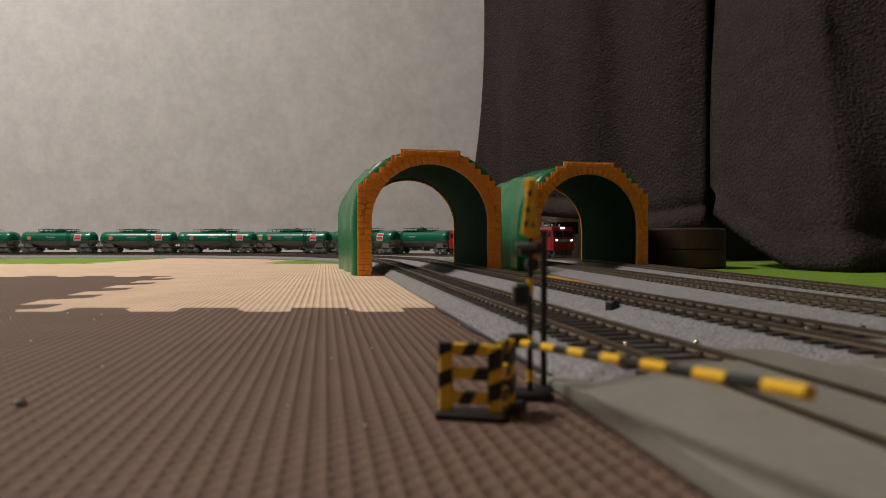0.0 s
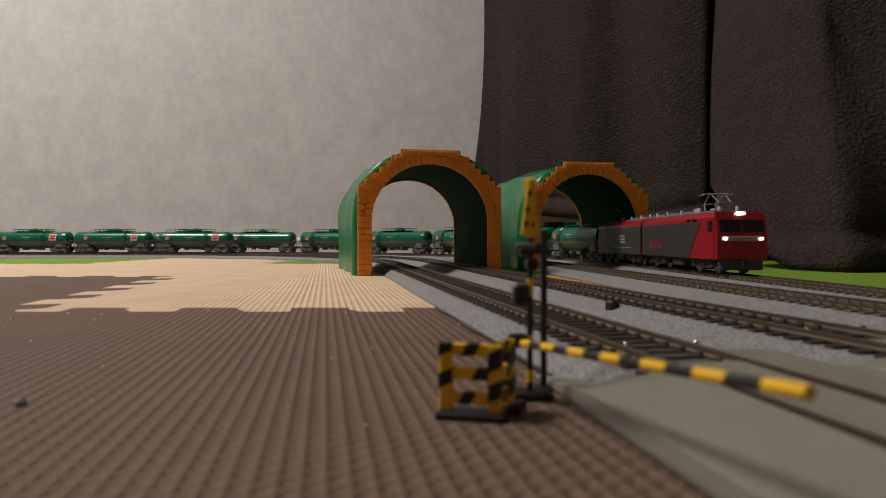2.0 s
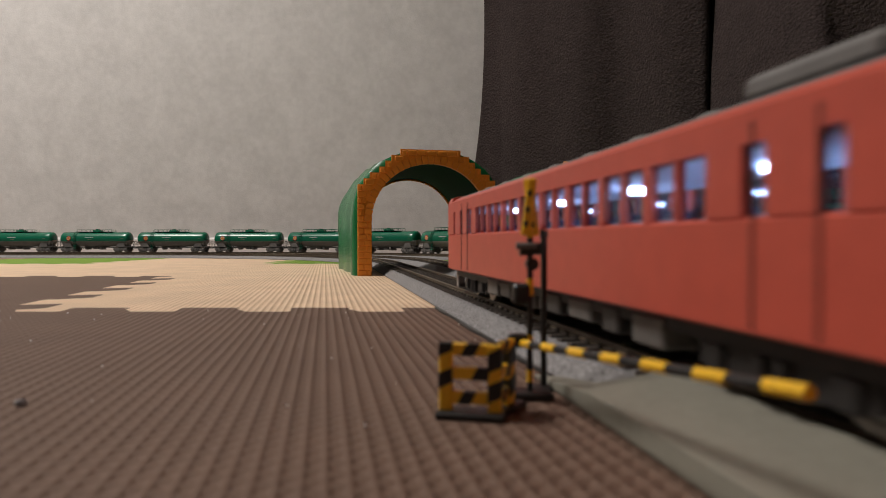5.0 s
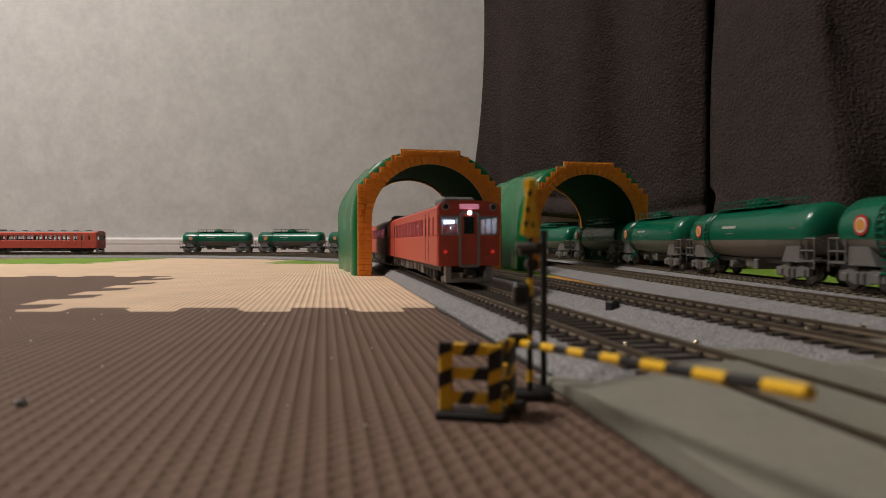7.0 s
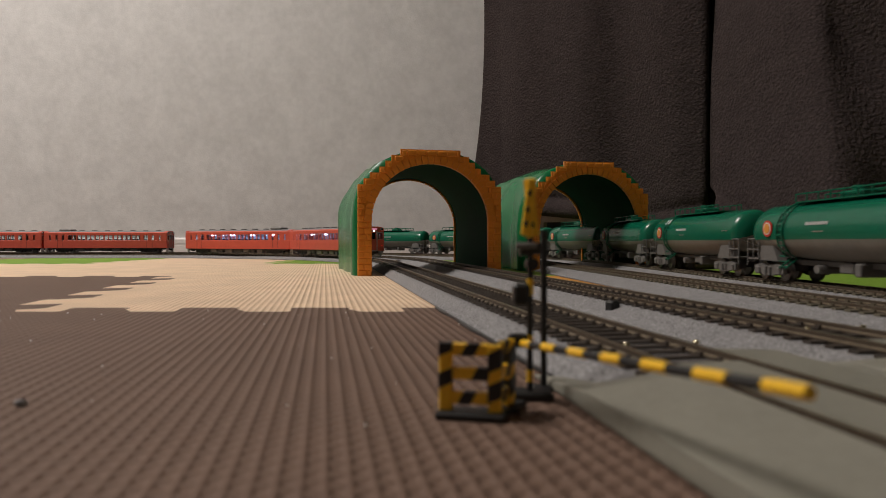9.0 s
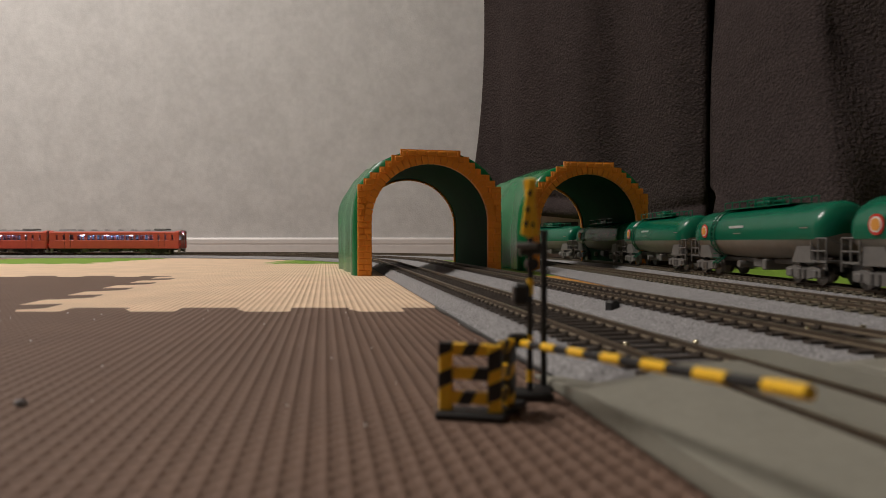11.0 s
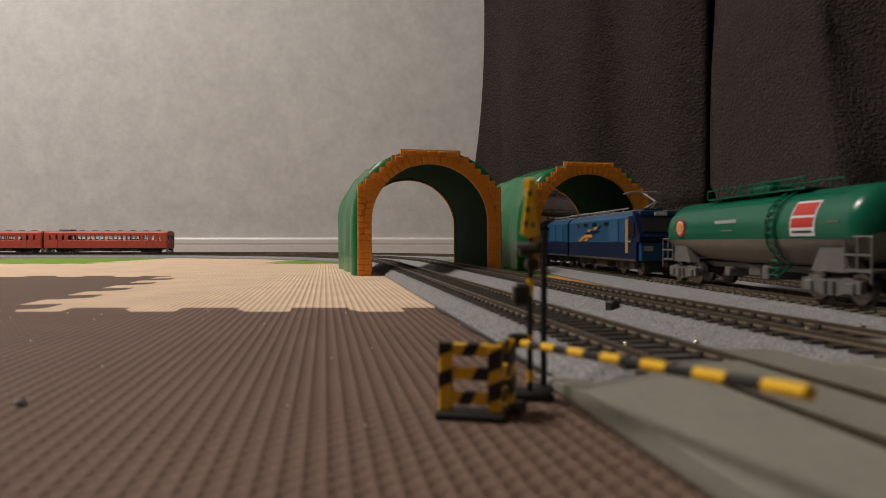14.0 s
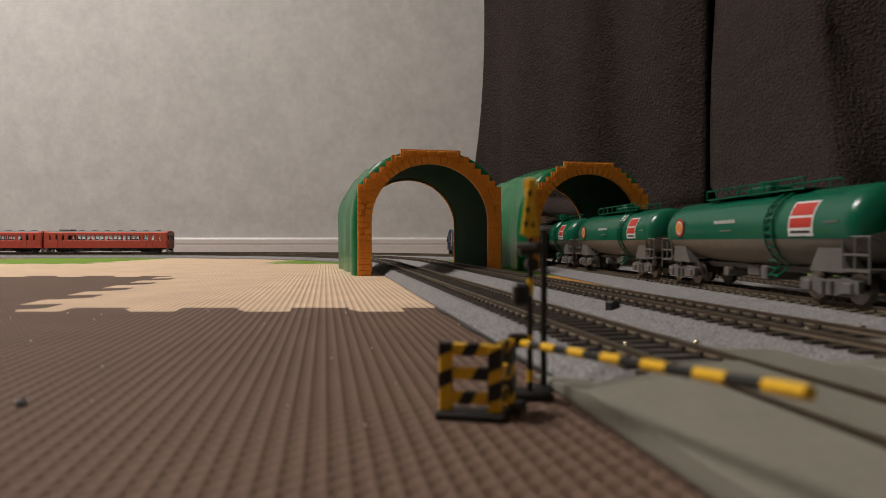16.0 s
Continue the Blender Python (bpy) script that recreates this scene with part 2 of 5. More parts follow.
slab("floor", -6.4, 2.6, -4.4, WALL_Y + 0.1, FLOOR_Z - 0.1, FLOOR_Z, "floor", "brown wooden floor under the foam mats", "floor")
slab("wall_north", -6.4, 2.6, WALL_Y, WALL_Y + 0.1, FLOOR_Z, 2.4, "wallpaper", "pale grey textured wallpapered wall behind the tracks", "wall")
slab("wall_south", -6.4, 2.6, -4.5, -4.4, FLOOR_Z - 0.1, 2.4, "wallpaper", "pale grey textured wallpapered wall", "wall")
slab("wall_west", -6.5, -6.4, -4.5, WALL_Y + 0.1, FLOOR_Z - 0.1, 2.4, "wallpaper", "pale grey textured wallpapered wall", "wall")
slab("wall_east", 2.6, 2.7, -4.5, WALL_Y + 0.1, FLOOR_Z - 0.1, 2.4, "wallpaper", "pale grey textured wallpapered wall", "wall")
slab("ceiling", -6.5, 2.7, -4.5, WALL_Y + 0.1, 2.4, 2.5, "ceiling", "plain white ceiling", "ceiling")


def baseboard():
    bm = bmesh.new()
    y = WALL_Y
    prof = [(y, FLOOR_Z), (y - 0.010, FLOOR_Z), (y - 0.010, 0.0225), (y - 0.0085, 0.0235), (y - 0.0085, 0.0265), (y - 0.010, 0.0275), (y - 0.010, 0.040), (y - 0.007, 0.0445), (y, 0.0455)]
    add_prism(bm, prof, -6.39, 2.59, "x")
    ob = part("baseboard", bm, "baseboard")
    tagged(ob, "white grooved baseboard along the wall", "baseboard", kind="structure")


baseboard()


def ceiling_lamp():
    t = thing("ceiling_lamp", "round white ceiling lamp, switched on", "lamp")
    x, y, z = LAMP_AT
    bm = bmesh.new()
    bmesh.ops.create_cone(bm, cap_ends=True, segments=40, radius1=0.42, radius2=0.40, depth=0.07)
    bmesh.ops.translate(bm, vec=(x, y, 2.362), verts=bm.verts)
    part("shade", bm, "lamp_glow", t)
    part("rim", rod((x, y, 2.39), (x, y, 2.399), 0.45, 40), "white", t)


ceiling_lamp()

from mathutils.geometry import tessellate_polygon

# ---- foam mats with toothed seams ----
MAT_T = 0.012


def seam(p, q, teeth, depth=0.0105, flip=1):
    """A dovetailed line from p to q, both ends included."""
    p, q = Vector(p), Vector(q)
    d = (q - p) / teeth
    n = Vector((-d.y, d.x)).normalized() * depth * flip
    shape = ((0.06, -0.75), (0.10, -1.0), (0.43, -1.0), (0.47, -0.8), (0.45, -0.2), (0.42, 0.6), (0.42, 0.9), (0.46, 1.0), (0.90, 1.0), (0.95, 0.85), (0.94, 0.3))
    pts = [p]
    for k in range(teeth):
        pts += [p + d * (k + u) + n * v for u, v in shape]
    return pts + [q]


def foam_mat(loop, colour, label):
    bm = bmesh.new()
    top = [bm.verts.new((p[0], p[1], 0.0)) for p in loop]
    bot = [bm.verts.new((p[0], p[1], -MAT_T + 0.0005)) for p in loop]
    n = len(loop)
    for tri in tessellate_polygon([[Vector((p[0], p[1], 0.0)) for p in loop]]):
        bm.faces.new([top[k] for k in tri])
    for i in range(n):
        bm.faces.new((top[i], bot[i], bot[(i + 1) % n], top[(i + 1) % n]))
    ob = part("foam_mat", bm, colour)
    return tagged(ob, label, "foam mat", group="interlocking foam mats")


# nodes of the laid mats, column by row
COLS = 6
NODES = {}
for r_, y_ in enumerate((-0.6125, -0.3124, -0.0098, 0.2916, 0.5733, 0.9004, 1.2127)):
    for c_ in range(COLS + 1):
        NODES[c_, r_] = Vector((-0.745 + 0.27 * c_ - 0.18 * max(0.0, min(y_, 0.637) - 0.2916), y_))


def lay_mats():
    hs, vs = {}, {}
    for r in range(7):
        for c in range(COLS):
            hs[c, r] = seam(NODES[c, r], NODES[c + 1, r], 5, 0.0085, 1)
    for r in range(6):
        for c in range(COLS + 1):
            vs[c, r] = seam(NODES[c, r], NODES[c, r + 1], 5, 0.0105, 1)
    plan = {
        (0, 3): "mat_brown", (1, 3): "mat_brown", (2, 3): "mat_cream", (3, 3): "mat_orange", (4, 3): "mat_green", (5, 3): "mat_green",
        (0, 4): "mat_cream", (1, 4): "mat_cream", (2, 4): "mat_cream", (3, 4): "mat_green", (4, 4): "mat_green", (5, 4): "mat_green",
        (0, 5): "mat_green", (1, 5): "mat_cream", (2, 5): "mat_green", (3, 5): "mat_green", (4, 5): "mat_green", (5, 5): "mat_green",
    }
    words = {"mat_brown": "dark brown", "mat_cream": "cream", "mat_green": "light green", "mat_orange": "orange-yellow"}
    for r in range(6):
        for c in range(COLS):
            col = plan.get((c, r), "mat_brown")
            loop = hs[c, r][:-1] + vs[c + 1, r][:-1] + hs[c, r + 1][::-1][:-1] + vs[c, r][::-1][:-1]
            foam_mat(loop, col, words[col] + " ribbed interlocking foam play mat on the floor")


lay_mats()


# ---- tracks ----
BED_TOP, BED_HALF = 0.0056, 0.0235


def sweep(i, prof, s0, s1, step):
    """A closed profile of (across, up) carried along a track."""
    bm = bmesh.new()
    rows = []
    n = max(2, int((s1 - s0) / step))
    ss = [s0 + (s1 - s0) * k / n for k in range(n + 1)]
    for s in ss:
        p, d = on_track(i, s)
        nn = Vector((d.y, -d.x))
        rows.append([bm.verts.new((p.x + nn.x * u, p.y + nn.y * u, v)) for u, v in prof])
    m = len(prof)
    for a, b in zip(rows, rows[1:]):
        for k in range(m):
            bm.faces.new((a[k], a[(k + 1) % m], b[(k + 1) % m], b[k]))
    bm.faces.new(rows[0])
    bm.faces.new(rows[-1][::-1])
    return bm


S_NEAR, S_FAR = -4.3, 5.75


def lay_track(i):
    t = thing("model_railway_track", "brown sleepered model track on a grey ballast bed on the mats", "railway track", group="parallel model tracks")
    lo = -0.0243 if i == 0 else -0.0295
    hi = 0.0345 if i == 1 else 0.0295
    lo = -0.0345 if i == 2 else lo
    bed = [(lo, 0.0003), (lo, 0.0010), (-0.0178, BED_TOP - 0.0001 * i), (0.0178, BED_TOP - 0.0001 * i), (hi, 0.0010), (hi, 0.0003)]
    part("ballast_bed", sweep(i, bed, S_NEAR, S_FAR, 0.02), "ballast", t, "speckled grey ballast")
    for side, name in ((-1, "rail"), (1, "rail")):
        c = side * 0.0091
        z = RAIL_Z
        prof = [(c - 0.0011, 0.0060), (c - 0.0011, 0.0066), (c - 0.0004, 0.0069), (c - 0.0004, z - 0.0009), (c - 0.00055, z - 0.0006), (c - 0.00055, z), (c + 0.00055, z),
                (c + 0.00055, z - 0.0006), (c + 0.0004, z - 0.0009), (c + 0.0004, 0.0069), (c + 0.0011, 0.0066), (c + 0.0011, 0.0060)]
        ob = part("rail", sweep(i, prof, S_NEAR, S_FAR, 0.02), "rail", t, "dull bronze steel rail")
        ob.data.materials.append(M["rail_side"])
        m = len(prof)
        for f in ob.data.polygons:
            if len(f.vertices) == 4 and abs(f.normal.z) < 0.7:
                f.material_index = 1
    # sleepers: the nearest are single parts
    bm = bmesh.new()
    far = bmesh.new()
    add_box(bm, -0.0015, 0.0015, -0.0155, 0.0155, 0.0052, 0.0063, 0.0002)
    for side in (-1, 1):
        for k in (-1, 1):
            add_box(bm, -0.0009, 0.0009, side * 0.0091 + k * 0.0013 - 0.0006, side * 0.0091 + k * 0.0013 + 0.0006, 0.0063, 0.0070)
    wood = "sleeper_tan" if i >= 2 else "sleeper"
    me = mesh_from("sleeper", bm, wood)
    pitch = 0.0072
    s = -1.0
    count = 0
    while s < 2.5:
        p, d = on_track(i, s)
        ang = math.atan2(d.y, d.x)
        m = Matrix.Translation((p.x, p.y, 0)) @ Matrix.Rotation(ang, 4, "Z")
        if -0.66 < s < 0.50 and count < 170:
            shared("sleeper", me, t, m)
            count += 1
        else:
            add_box(far, -0.0015, 0.0015, -0.0155, 0.0155, 0.0052, 0.0063, 0, m)
        s += pitch
    part("sleeper_run", far, wood, t)["kind"] = "stuff"
    return t


TRACK_THINGS = [lay_track(i) for i in range(4)]


# ---- tunnels ----


def arch(half, spring, rise, n, p=2.0):
    """Points of an arch from the right foot over the top to the left foot."""
    pts = [(half, 0.0)]
    for k in range(n + 1):
        a = math.pi * k / n
        c, s = math.cos(a), math.sin(a)
        pts.append((half * math.copysign(abs(c) ** (2 / p), c), spring + rise * abs(s) ** (2 / p)))
    pts.append((-half, 0.0))
    return pts


def tunnel(m, label):
    t = thing("toy_tunnel", label, "toy tunnel", group="toy tunnels")
    t.matrix_world = m
    length = 0.166
    half_in, spring_in, rise_in = 0.0575, 0.052, 0.0565
    # shell: outer skin lumpy, inner skin smooth and coloured dark for its shade
    bm = bmesh.new()
    n = 28
    steps = 12
    outer, inner = [], []
    for k in range(steps + 1):
        y = 0.0035 + (length - 0.0035) * k / steps
        oh = 0.0735 + 0.010 * (k / steps) + 0.0020 * math.sin(k * 1.1) * (k > 0)
        ring, ring2 = [], []
        for j, (u, v) in enumerate(arch(oh, 0.050, 0.0735, n, 2.5)):
            g = 1 + 0.022 * noise.noise((u * 30, y * 30, v * 30)) + 0.03 * noise.noise((u * 60, y * 9, 3.0))
            if k == 0:
                g = 0.985
            ring.append(bm.verts.new((u * g, y, max(0.0, v * (g if v > 0.02 else 1)))))
        for u, v in arch(half_in + 0.002, spring_in, rise_in + 0.002, n):
            g = 1 + 0.01 * noise.noise((u * 40, y * 40, v * 40)) if 0 < k < steps else 1
            ring2.append(bm.verts.new((u * g, y, v)))
        outer.append(ring)
        inner.append(ring2)
    w = len(outer[0])
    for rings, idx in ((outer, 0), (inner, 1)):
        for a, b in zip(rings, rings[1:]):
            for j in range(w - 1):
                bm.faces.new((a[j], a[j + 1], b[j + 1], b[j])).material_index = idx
    for j in range(w - 1):
        bm.faces.new((outer[0][j], outer[0][j + 1], inner[0][j + 1], inner[0][j]))
        bm.faces.new((outer[-1][j], outer[-1][j + 1], inner[-1][j + 1], inner[-1][j]))
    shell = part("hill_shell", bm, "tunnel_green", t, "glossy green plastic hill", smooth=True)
    shell.data.materials.append(M["tunnel_inner_shade"])
    for yb, s in ((0.0, 1), (length, -1)):
        portal(t, yb, s, half_in, spring_in, rise_in)
    return t


def portal(t, y, s, half, spring, rise):
    """A brick face with voussoirs and a stepped gable."""
    top = 0.1232
    y0, y1 = y, y + s * 0.0042
    # backing that the joints show
    bm = bmesh.new()
    steps = 30
    inn = arch(half + 0.0004, spring, rise + 0.0004, steps)

    def gable(u):
        u = abs(u)
        if u < 0.030:
            return top - 0.0008
        k = int((u - 0.030) / 0.0072) + 1
        return top - 0.0008 - 0.0058 * k
    # outer height above each inner point, as vertical strips
    xs = [0.030 + 0.0072 * k for k in range(6)]
    wall_half = 0.0715
    for side in (-1, 1):
        # pier
        add_box(bm, min(side * half, side * (wall_half - 0.0005)), max(side * half, side * (wall_half - 0.0005)), min(y0 + s * 0.0012, y1), max(y0 + s * 0.0012, y1), 0.0, spring + 0.02)
    cuts = 48
    for k in range(cuts):
        u0 = -wall_half + 0.0005 + (2 * wall_half - 0.001) * k / cuts
        u1 = -wall_half + 0.0005 + (2 * wall_half - 0.001) * (k + 1) / cuts
        um = max(abs(u0), abs(u1))
        un = min(abs(u0), abs(u1))
        if un >= half:
            lo = spring
        else:
            lo = spring + rise * math.sqrt(max(0.0, 1 - (un / half) ** 2))
            lo = min(lo, gable(um) - 0.002) if un < half else spring
        hi = gable((u0 + u1) / 2)
        if hi > lo:
            add_box(bm, u0, u1, min(y0 + s * 0.0012, y1), max(y0 + s * 0.0012, y1), lo + 0.0002, hi)
    part("portal_backing", bm, "brick", t)

    def brick(u0, u1, v0, v1):
        g = 0.00045
        b = box(u0 + g, u1 - g, min(y0, y1), max(y0, y1) - 0.0004 if s > 0 else max(y0, y1), v0 + g, v1 - g, 0.0006)
        part("brick", b, "brick", t)
    ring = 0.0072

    def inside_ring(u, v):
        if abs(u) < half + ring and v <= spring:
            return True
        if v > spring:
            return (u / (half + ring)) ** 2 + ((v - spring) / (rise + ring)) ** 2 < 1.0
        return False
    # voussoirs
    nv = 31
    for k in range(nv):
        a0, a1 = math.pi * (k + 0.07) / nv, math.pi * (k + 0.93) / nv
        b = bmesh.new()
        quad = []
        for a, e in ((a0, 0.0), (a1, 0.0), (a1, ring), (a0, ring)):
            quad.append(((half + e) * math.cos(a), spring + (rise + e) * math.sin(a)))
        add_prism(b, quad, y0 - s * 0.0006, y1, "y")
        part("arch_brick", b, "brick", t)
    # pier bricks
    rows = 9
    hgt = spring / rows
    for r in range(rows):
        for side in (-1, 1):
            cut = half + (0.0075 if r % 2 else 0.0048)
            e0, e1 = (half, cut), (cut, wall_half)
            for a, b_ in (e0, e1):
                brick(min(side * a, side * b_), max(side * a, side * b_), r * hgt, (r + 1) * hgt)
    # stepped gable bricks
    v = spring
    row = 0
    bh = 0.0058
    while v < top - 0.002:
        hi = min(v + bh, top)
        lim = wall_half
        while lim > 0.028 and gable(lim - 0.0036) + 0.0012 < hi:
            lim -= 0.0072
        u = -lim
        wdt = 0.0098
        if row % 2:
            wdt0 = wdt * 0.5
        else:
            wdt0 = wdt
        first = True
        while u < lim - 0.001:
            e = min(u + (wdt0 if first else wdt), lim)
            first = False
            um = (u + e) / 2
            corner = min(abs(u), abs(e))
            if not inside_ring(math.copysign(corner, um), v):
                brick(u, e, v, hi)
            elif not inside_ring(um, hi) and abs(e) > half * 0.4:
                # trimmed at the ring
                far = max(abs(u), abs(e))
                vv = min(hi - 0.001, v)
                q = (half + ring) * math.sqrt(max(0.0, 1 - ((vv - spring) / (rise + ring)) ** 2)) if vv > spring else half + ring
                if far - q > 0.0018:
                    brick(min(math.copysign(q, um), math.copysign(far, um)), max(math.copysign(q, um), math.copysign(far, um)), v, hi)
            u = e
        v = hi
        row += 1


tunnel(pose(-0.0116, 0.5917, 0.0, 0, 0, 11.0), "green plastic toy tunnel with an orange brick portal over two tracks")
tunnel(pose(0.1645, 0.6811, 0.0, 0, 0, 9.5), "green plastic toy tunnel with an orange brick portal beside the blanket")

# ---- blanket, furniture foot ----


def grid_cloth(name, fn, nu, nv, label):
    bm = bmesh.new()
    rows = [[bm.verts.new(fn(a / nu, b / nv)) for a in range(nu + 1)] for b in range(nv + 1)]
    for a, b in zip(rows, rows[1:]):
        for k in range(nu):
            bm.faces.new((a[k], a[k + 1], b[k + 1], b[k]))
    ob = part(name, bm, "fleece", smooth=True)
    so = ob.modifiers.new("thickness", "SOLIDIFY")
    so.thickness = 0.006
    return tagged(ob, label, "blanket")


def far_drape(a, b):
    x = 0.098 + 0.43 * a
    y = 1.421 - 0.5145 * a + 0.196 * min(1.0, max(0.0, a - 0.79) / 0.08)
    z = 0.052 + 0.034 * max(0.0, min(1.0, 3.2 - 5 * a)) * (1 - b) + 0.90 * b
    fold = 0.012 * math.sin(a * 11 + 1.2) + 0.007 * math.sin(a * 24 + b * 2) + 0.024 * noise.noise((a * 4, b * 2, 1.0))
    # crease and rounded hem at the foot
    fold -= 0.016 * math.exp(-((b - 0.012) / 0.014) ** 2) - 0.006 * math.exp(-((b - 0.040) / 0.012) ** 2)
    k = max(0.0, 1 - a / 0.08)
    return (x + 0.006 * math.sin(b * 6) * k - 0.050 * (1 - b) ** 2.5 * k + fold * 0.6, y + fold, z + 0.008 * math.sin(a * 9) * (1 - b))


def near_drape(a, b):
    k = max(0.0, 1 - a / 0.14)
    rise = 0.16 * min(1.0, b * 2.2)
    y = 0.66 + rise + 0.20 * k ** 1.5
    x = 0.4507 * (0.86 + rise) + 0.75 * a ** 1.4 - 0.004 * math.sin(b * 9.0) * k
    z = 0.002 + 0.070 * max(0.0, 1 - a / 0.085) ** 1.3 + 0.90 * b
    fold = 0.014 * math.sin(a * 13 - 3.0 * b + 1.0) * (0.3 + 0.7 * b) + 0.006 * math.sin(a * 30 + 5 * b) + 0.018 * noise.noise((a * 6, b * 5, 4.0))
    fold -= 0.014 * math.exp(-((b - 0.014) / 0.016) ** 2) - 0.005 * math.exp(-((b - 0.044) / 0.012) ** 2)
    ridge = 0.070 * math.exp(-((a - 0.225 - 1.2 * max(-0.05, 0.36 - b)) / 0.045) ** 2) * min(1.0, b * 3)
    return (x + fold * 0.25, y + fold - ridge, z)


grid_cloth("blanket", far_drape, 150, 130, "dark grey-brown fleece blanket hanging in folds beside the wall")
grid_cloth("blanket", near_drape, 150, 130, "dark grey-brown fleece blanket draped down to the mats")


def furniture_foot():
    bm = bmesh.new()
    prof = [(0.0, 0.0), (0.050, 0.0), (0.052, 0.003), (0.052, 0.0225), (0.0508, 0.0235), (0.052, 0.0245), (0.052, 0.0475), (0.049, 0.0495), (0.0, 0.0495)]
    n = 64
    rings = [[bm.verts.new((r * math.cos(2 * math.pi * k / n), r * math.sin(2 * math.pi * k / n), z)) for k in range(n)] for r, z in prof if r > 0]
    for a, b in zip(rings, rings[1:]):
        for k in range(n):
            bm.faces.new((a[k], a[(k + 1) % n], b[(k + 1) % n], b[k]))
    bm.faces.new(rings[-1])
    bm.faces.new(rings[0][::-1])
    t = part("furniture_foot", bm, "dark_wood", smooth=False)
    t.location = (0.302, 0.770, 0.0)
    tagged(t, "dark brown turned wooden furniture foot under the blanket", "furniture foot")


furniture_foot()


def low_cabinet():
    """The board of a low cabinet under the blanket, with two long slots."""
    t = thing("low_cabinet", "beige low cabinet with dark slots under the blanket", "cabinet")
    t.matrix_world = pose(0.30, 1.3475, FLOOR_Z, 0, 0, -43)
    bm = bmesh.new()
    add_box(bm, -0.22, 0.22, 0.0, 0.012, 0.0, 0.062)
    add_box(bm, -0.22, 0.22, 0.0, 0.012, 0.090, 0.30)
    for x in (-0.22, -0.11, 0.0, 0.11):
        add_box(bm, x, x + 0.02, 0.0, 0.012, 0.062, 0.090)
    part("front_board", bm, "beige_board", t)
    # added dark sheet: its colour gives the shade under the blanket
    part("shade_board", box(0.22, 0.56, 0.0, 0.012, 0.0, 0.30), "panel_dark", t, "dark board added for the shade under the blanket")
    part("inside", box(-0.22, 0.22, 0.05, 0.06, 0.0, 0.30), "panel_dark", t, "dark inside")


low_cabinet()

# ---- level crossing ----


def across(i, u, y, z):
    """A point beside track i, u metres across, level with y."""
    a, d, c, r, yf, th = GEO[i]
    s = (y - a.y) / d.y
    p, d = on_track(i, s)
    return Vector((p.x + d.y * u, p.y - d.x * u, z))


def crossing_plate(i, u0, u1, y0, y1, z0, z1, end, label, parent, taper=0.0):
    """A plate along a track with a sloping far end and bevelled rims."""
    bm = bmesh.new()
    lo = [across(i, u0 + taper, y0, 0.0005), across(i, u1, y0, 0.0005), across(i, u1, y1, 0.0005), across(i, u0, y1, 0.0005)]
    hi = [across(i, u0 + taper, y0, z0), across(i, u1, y0, z1), across(i, u1, y1 - end, z1), across(i, u0, y1 - end, z0)]
    a = [bm.verts.new(v) for v in lo]
    b = [bm.verts.new(v) for v in hi]
    bm.faces.new(a[::-1])
    bm.faces.new(b)
    for k in range(4):
        bm.faces.new((a[k], a[(k + 1) % 4], b[(k + 1) % 4], b[k]))
    bmesh.ops.bevel(bm, geom=list(bm.edges), offset=0.0003, segments=1, affect="EDGES")
    return part("plate", bm, "plate", parent, label)


def level_crossing():
    t = thing("level_crossing", "grey plastic level crossing plates between and beside the rails", "level crossing")
    R = RAIL_Z
    crossing_plate(0, -0.0290, -0.0100, -0.0245, 0.1519, 0.0042, R - 0.0002, 0.0319, "flat grey ramp plate", t, 0.0020)
    crossing_plate(0, -0.0074, 0.0074, -0.0245, 0.1519, R - 0.0003, R - 0.0003, 0.0270, "", t)
    crossing_plate(0, 0.0102, 0.0285, -0.0245, 0.1593, R - 0.0003, 0.0068, 0.0196, "", t)
    crossing_plate(1, -0.0290, -0.0102, -0.0245, 0.1666, 0.0068, R - 0.0003, 0.0319, "", t)
    crossing_plate(1, -0.0074, 0.0074, -0.0245, 0.1789, R - 0.0003, R - 0.0003, 0.0245, "", t)
    crossing_plate(1, 0.0102, 0.0285, -0.0245, 0.1715, R - 0.0003, 0.0064, 0.0196, "", t)
    for i, y in ((0, 0.1458), (1, 0.1727)):
        for u in (-0.0072, 0.0112):
            p = across(i, u, y, R - 0.0006)
            bm = bmesh.new()
            bmesh.ops.create_uvsphere(bm, u_segments=12, v_segments=8, radius=0.00085)
            bmesh.ops.scale(bm, vec=(1, 1, 0.6), verts=bm.verts)
            bmesh.ops.translate(bm, vec=p + Vector((0, 0, 0.0006)), verts=bm.verts)
            part("screw", bm, "brass", t, "shiny brass screw head", smooth=True)


level_crossing()


def striped(name, a, b, r, n, parent, first, label):
    """A round bar in yellow and black lengths; the black ones are its sub-parts."""
    a, b = Vector(a), Vector(b)
    bar = part(name, rod(a, b, r * 0.9, 12), "black", parent, label)
    for k in range(n):
        if (k + first) % 2 == 0:
            p = a + (b - a) * (k / n)
            q = a + (b - a) * ((k + 1) / n)
            part("stripe", rod(p, q, r, 14), "yellow", bar, "yellow stripe")
    return bar


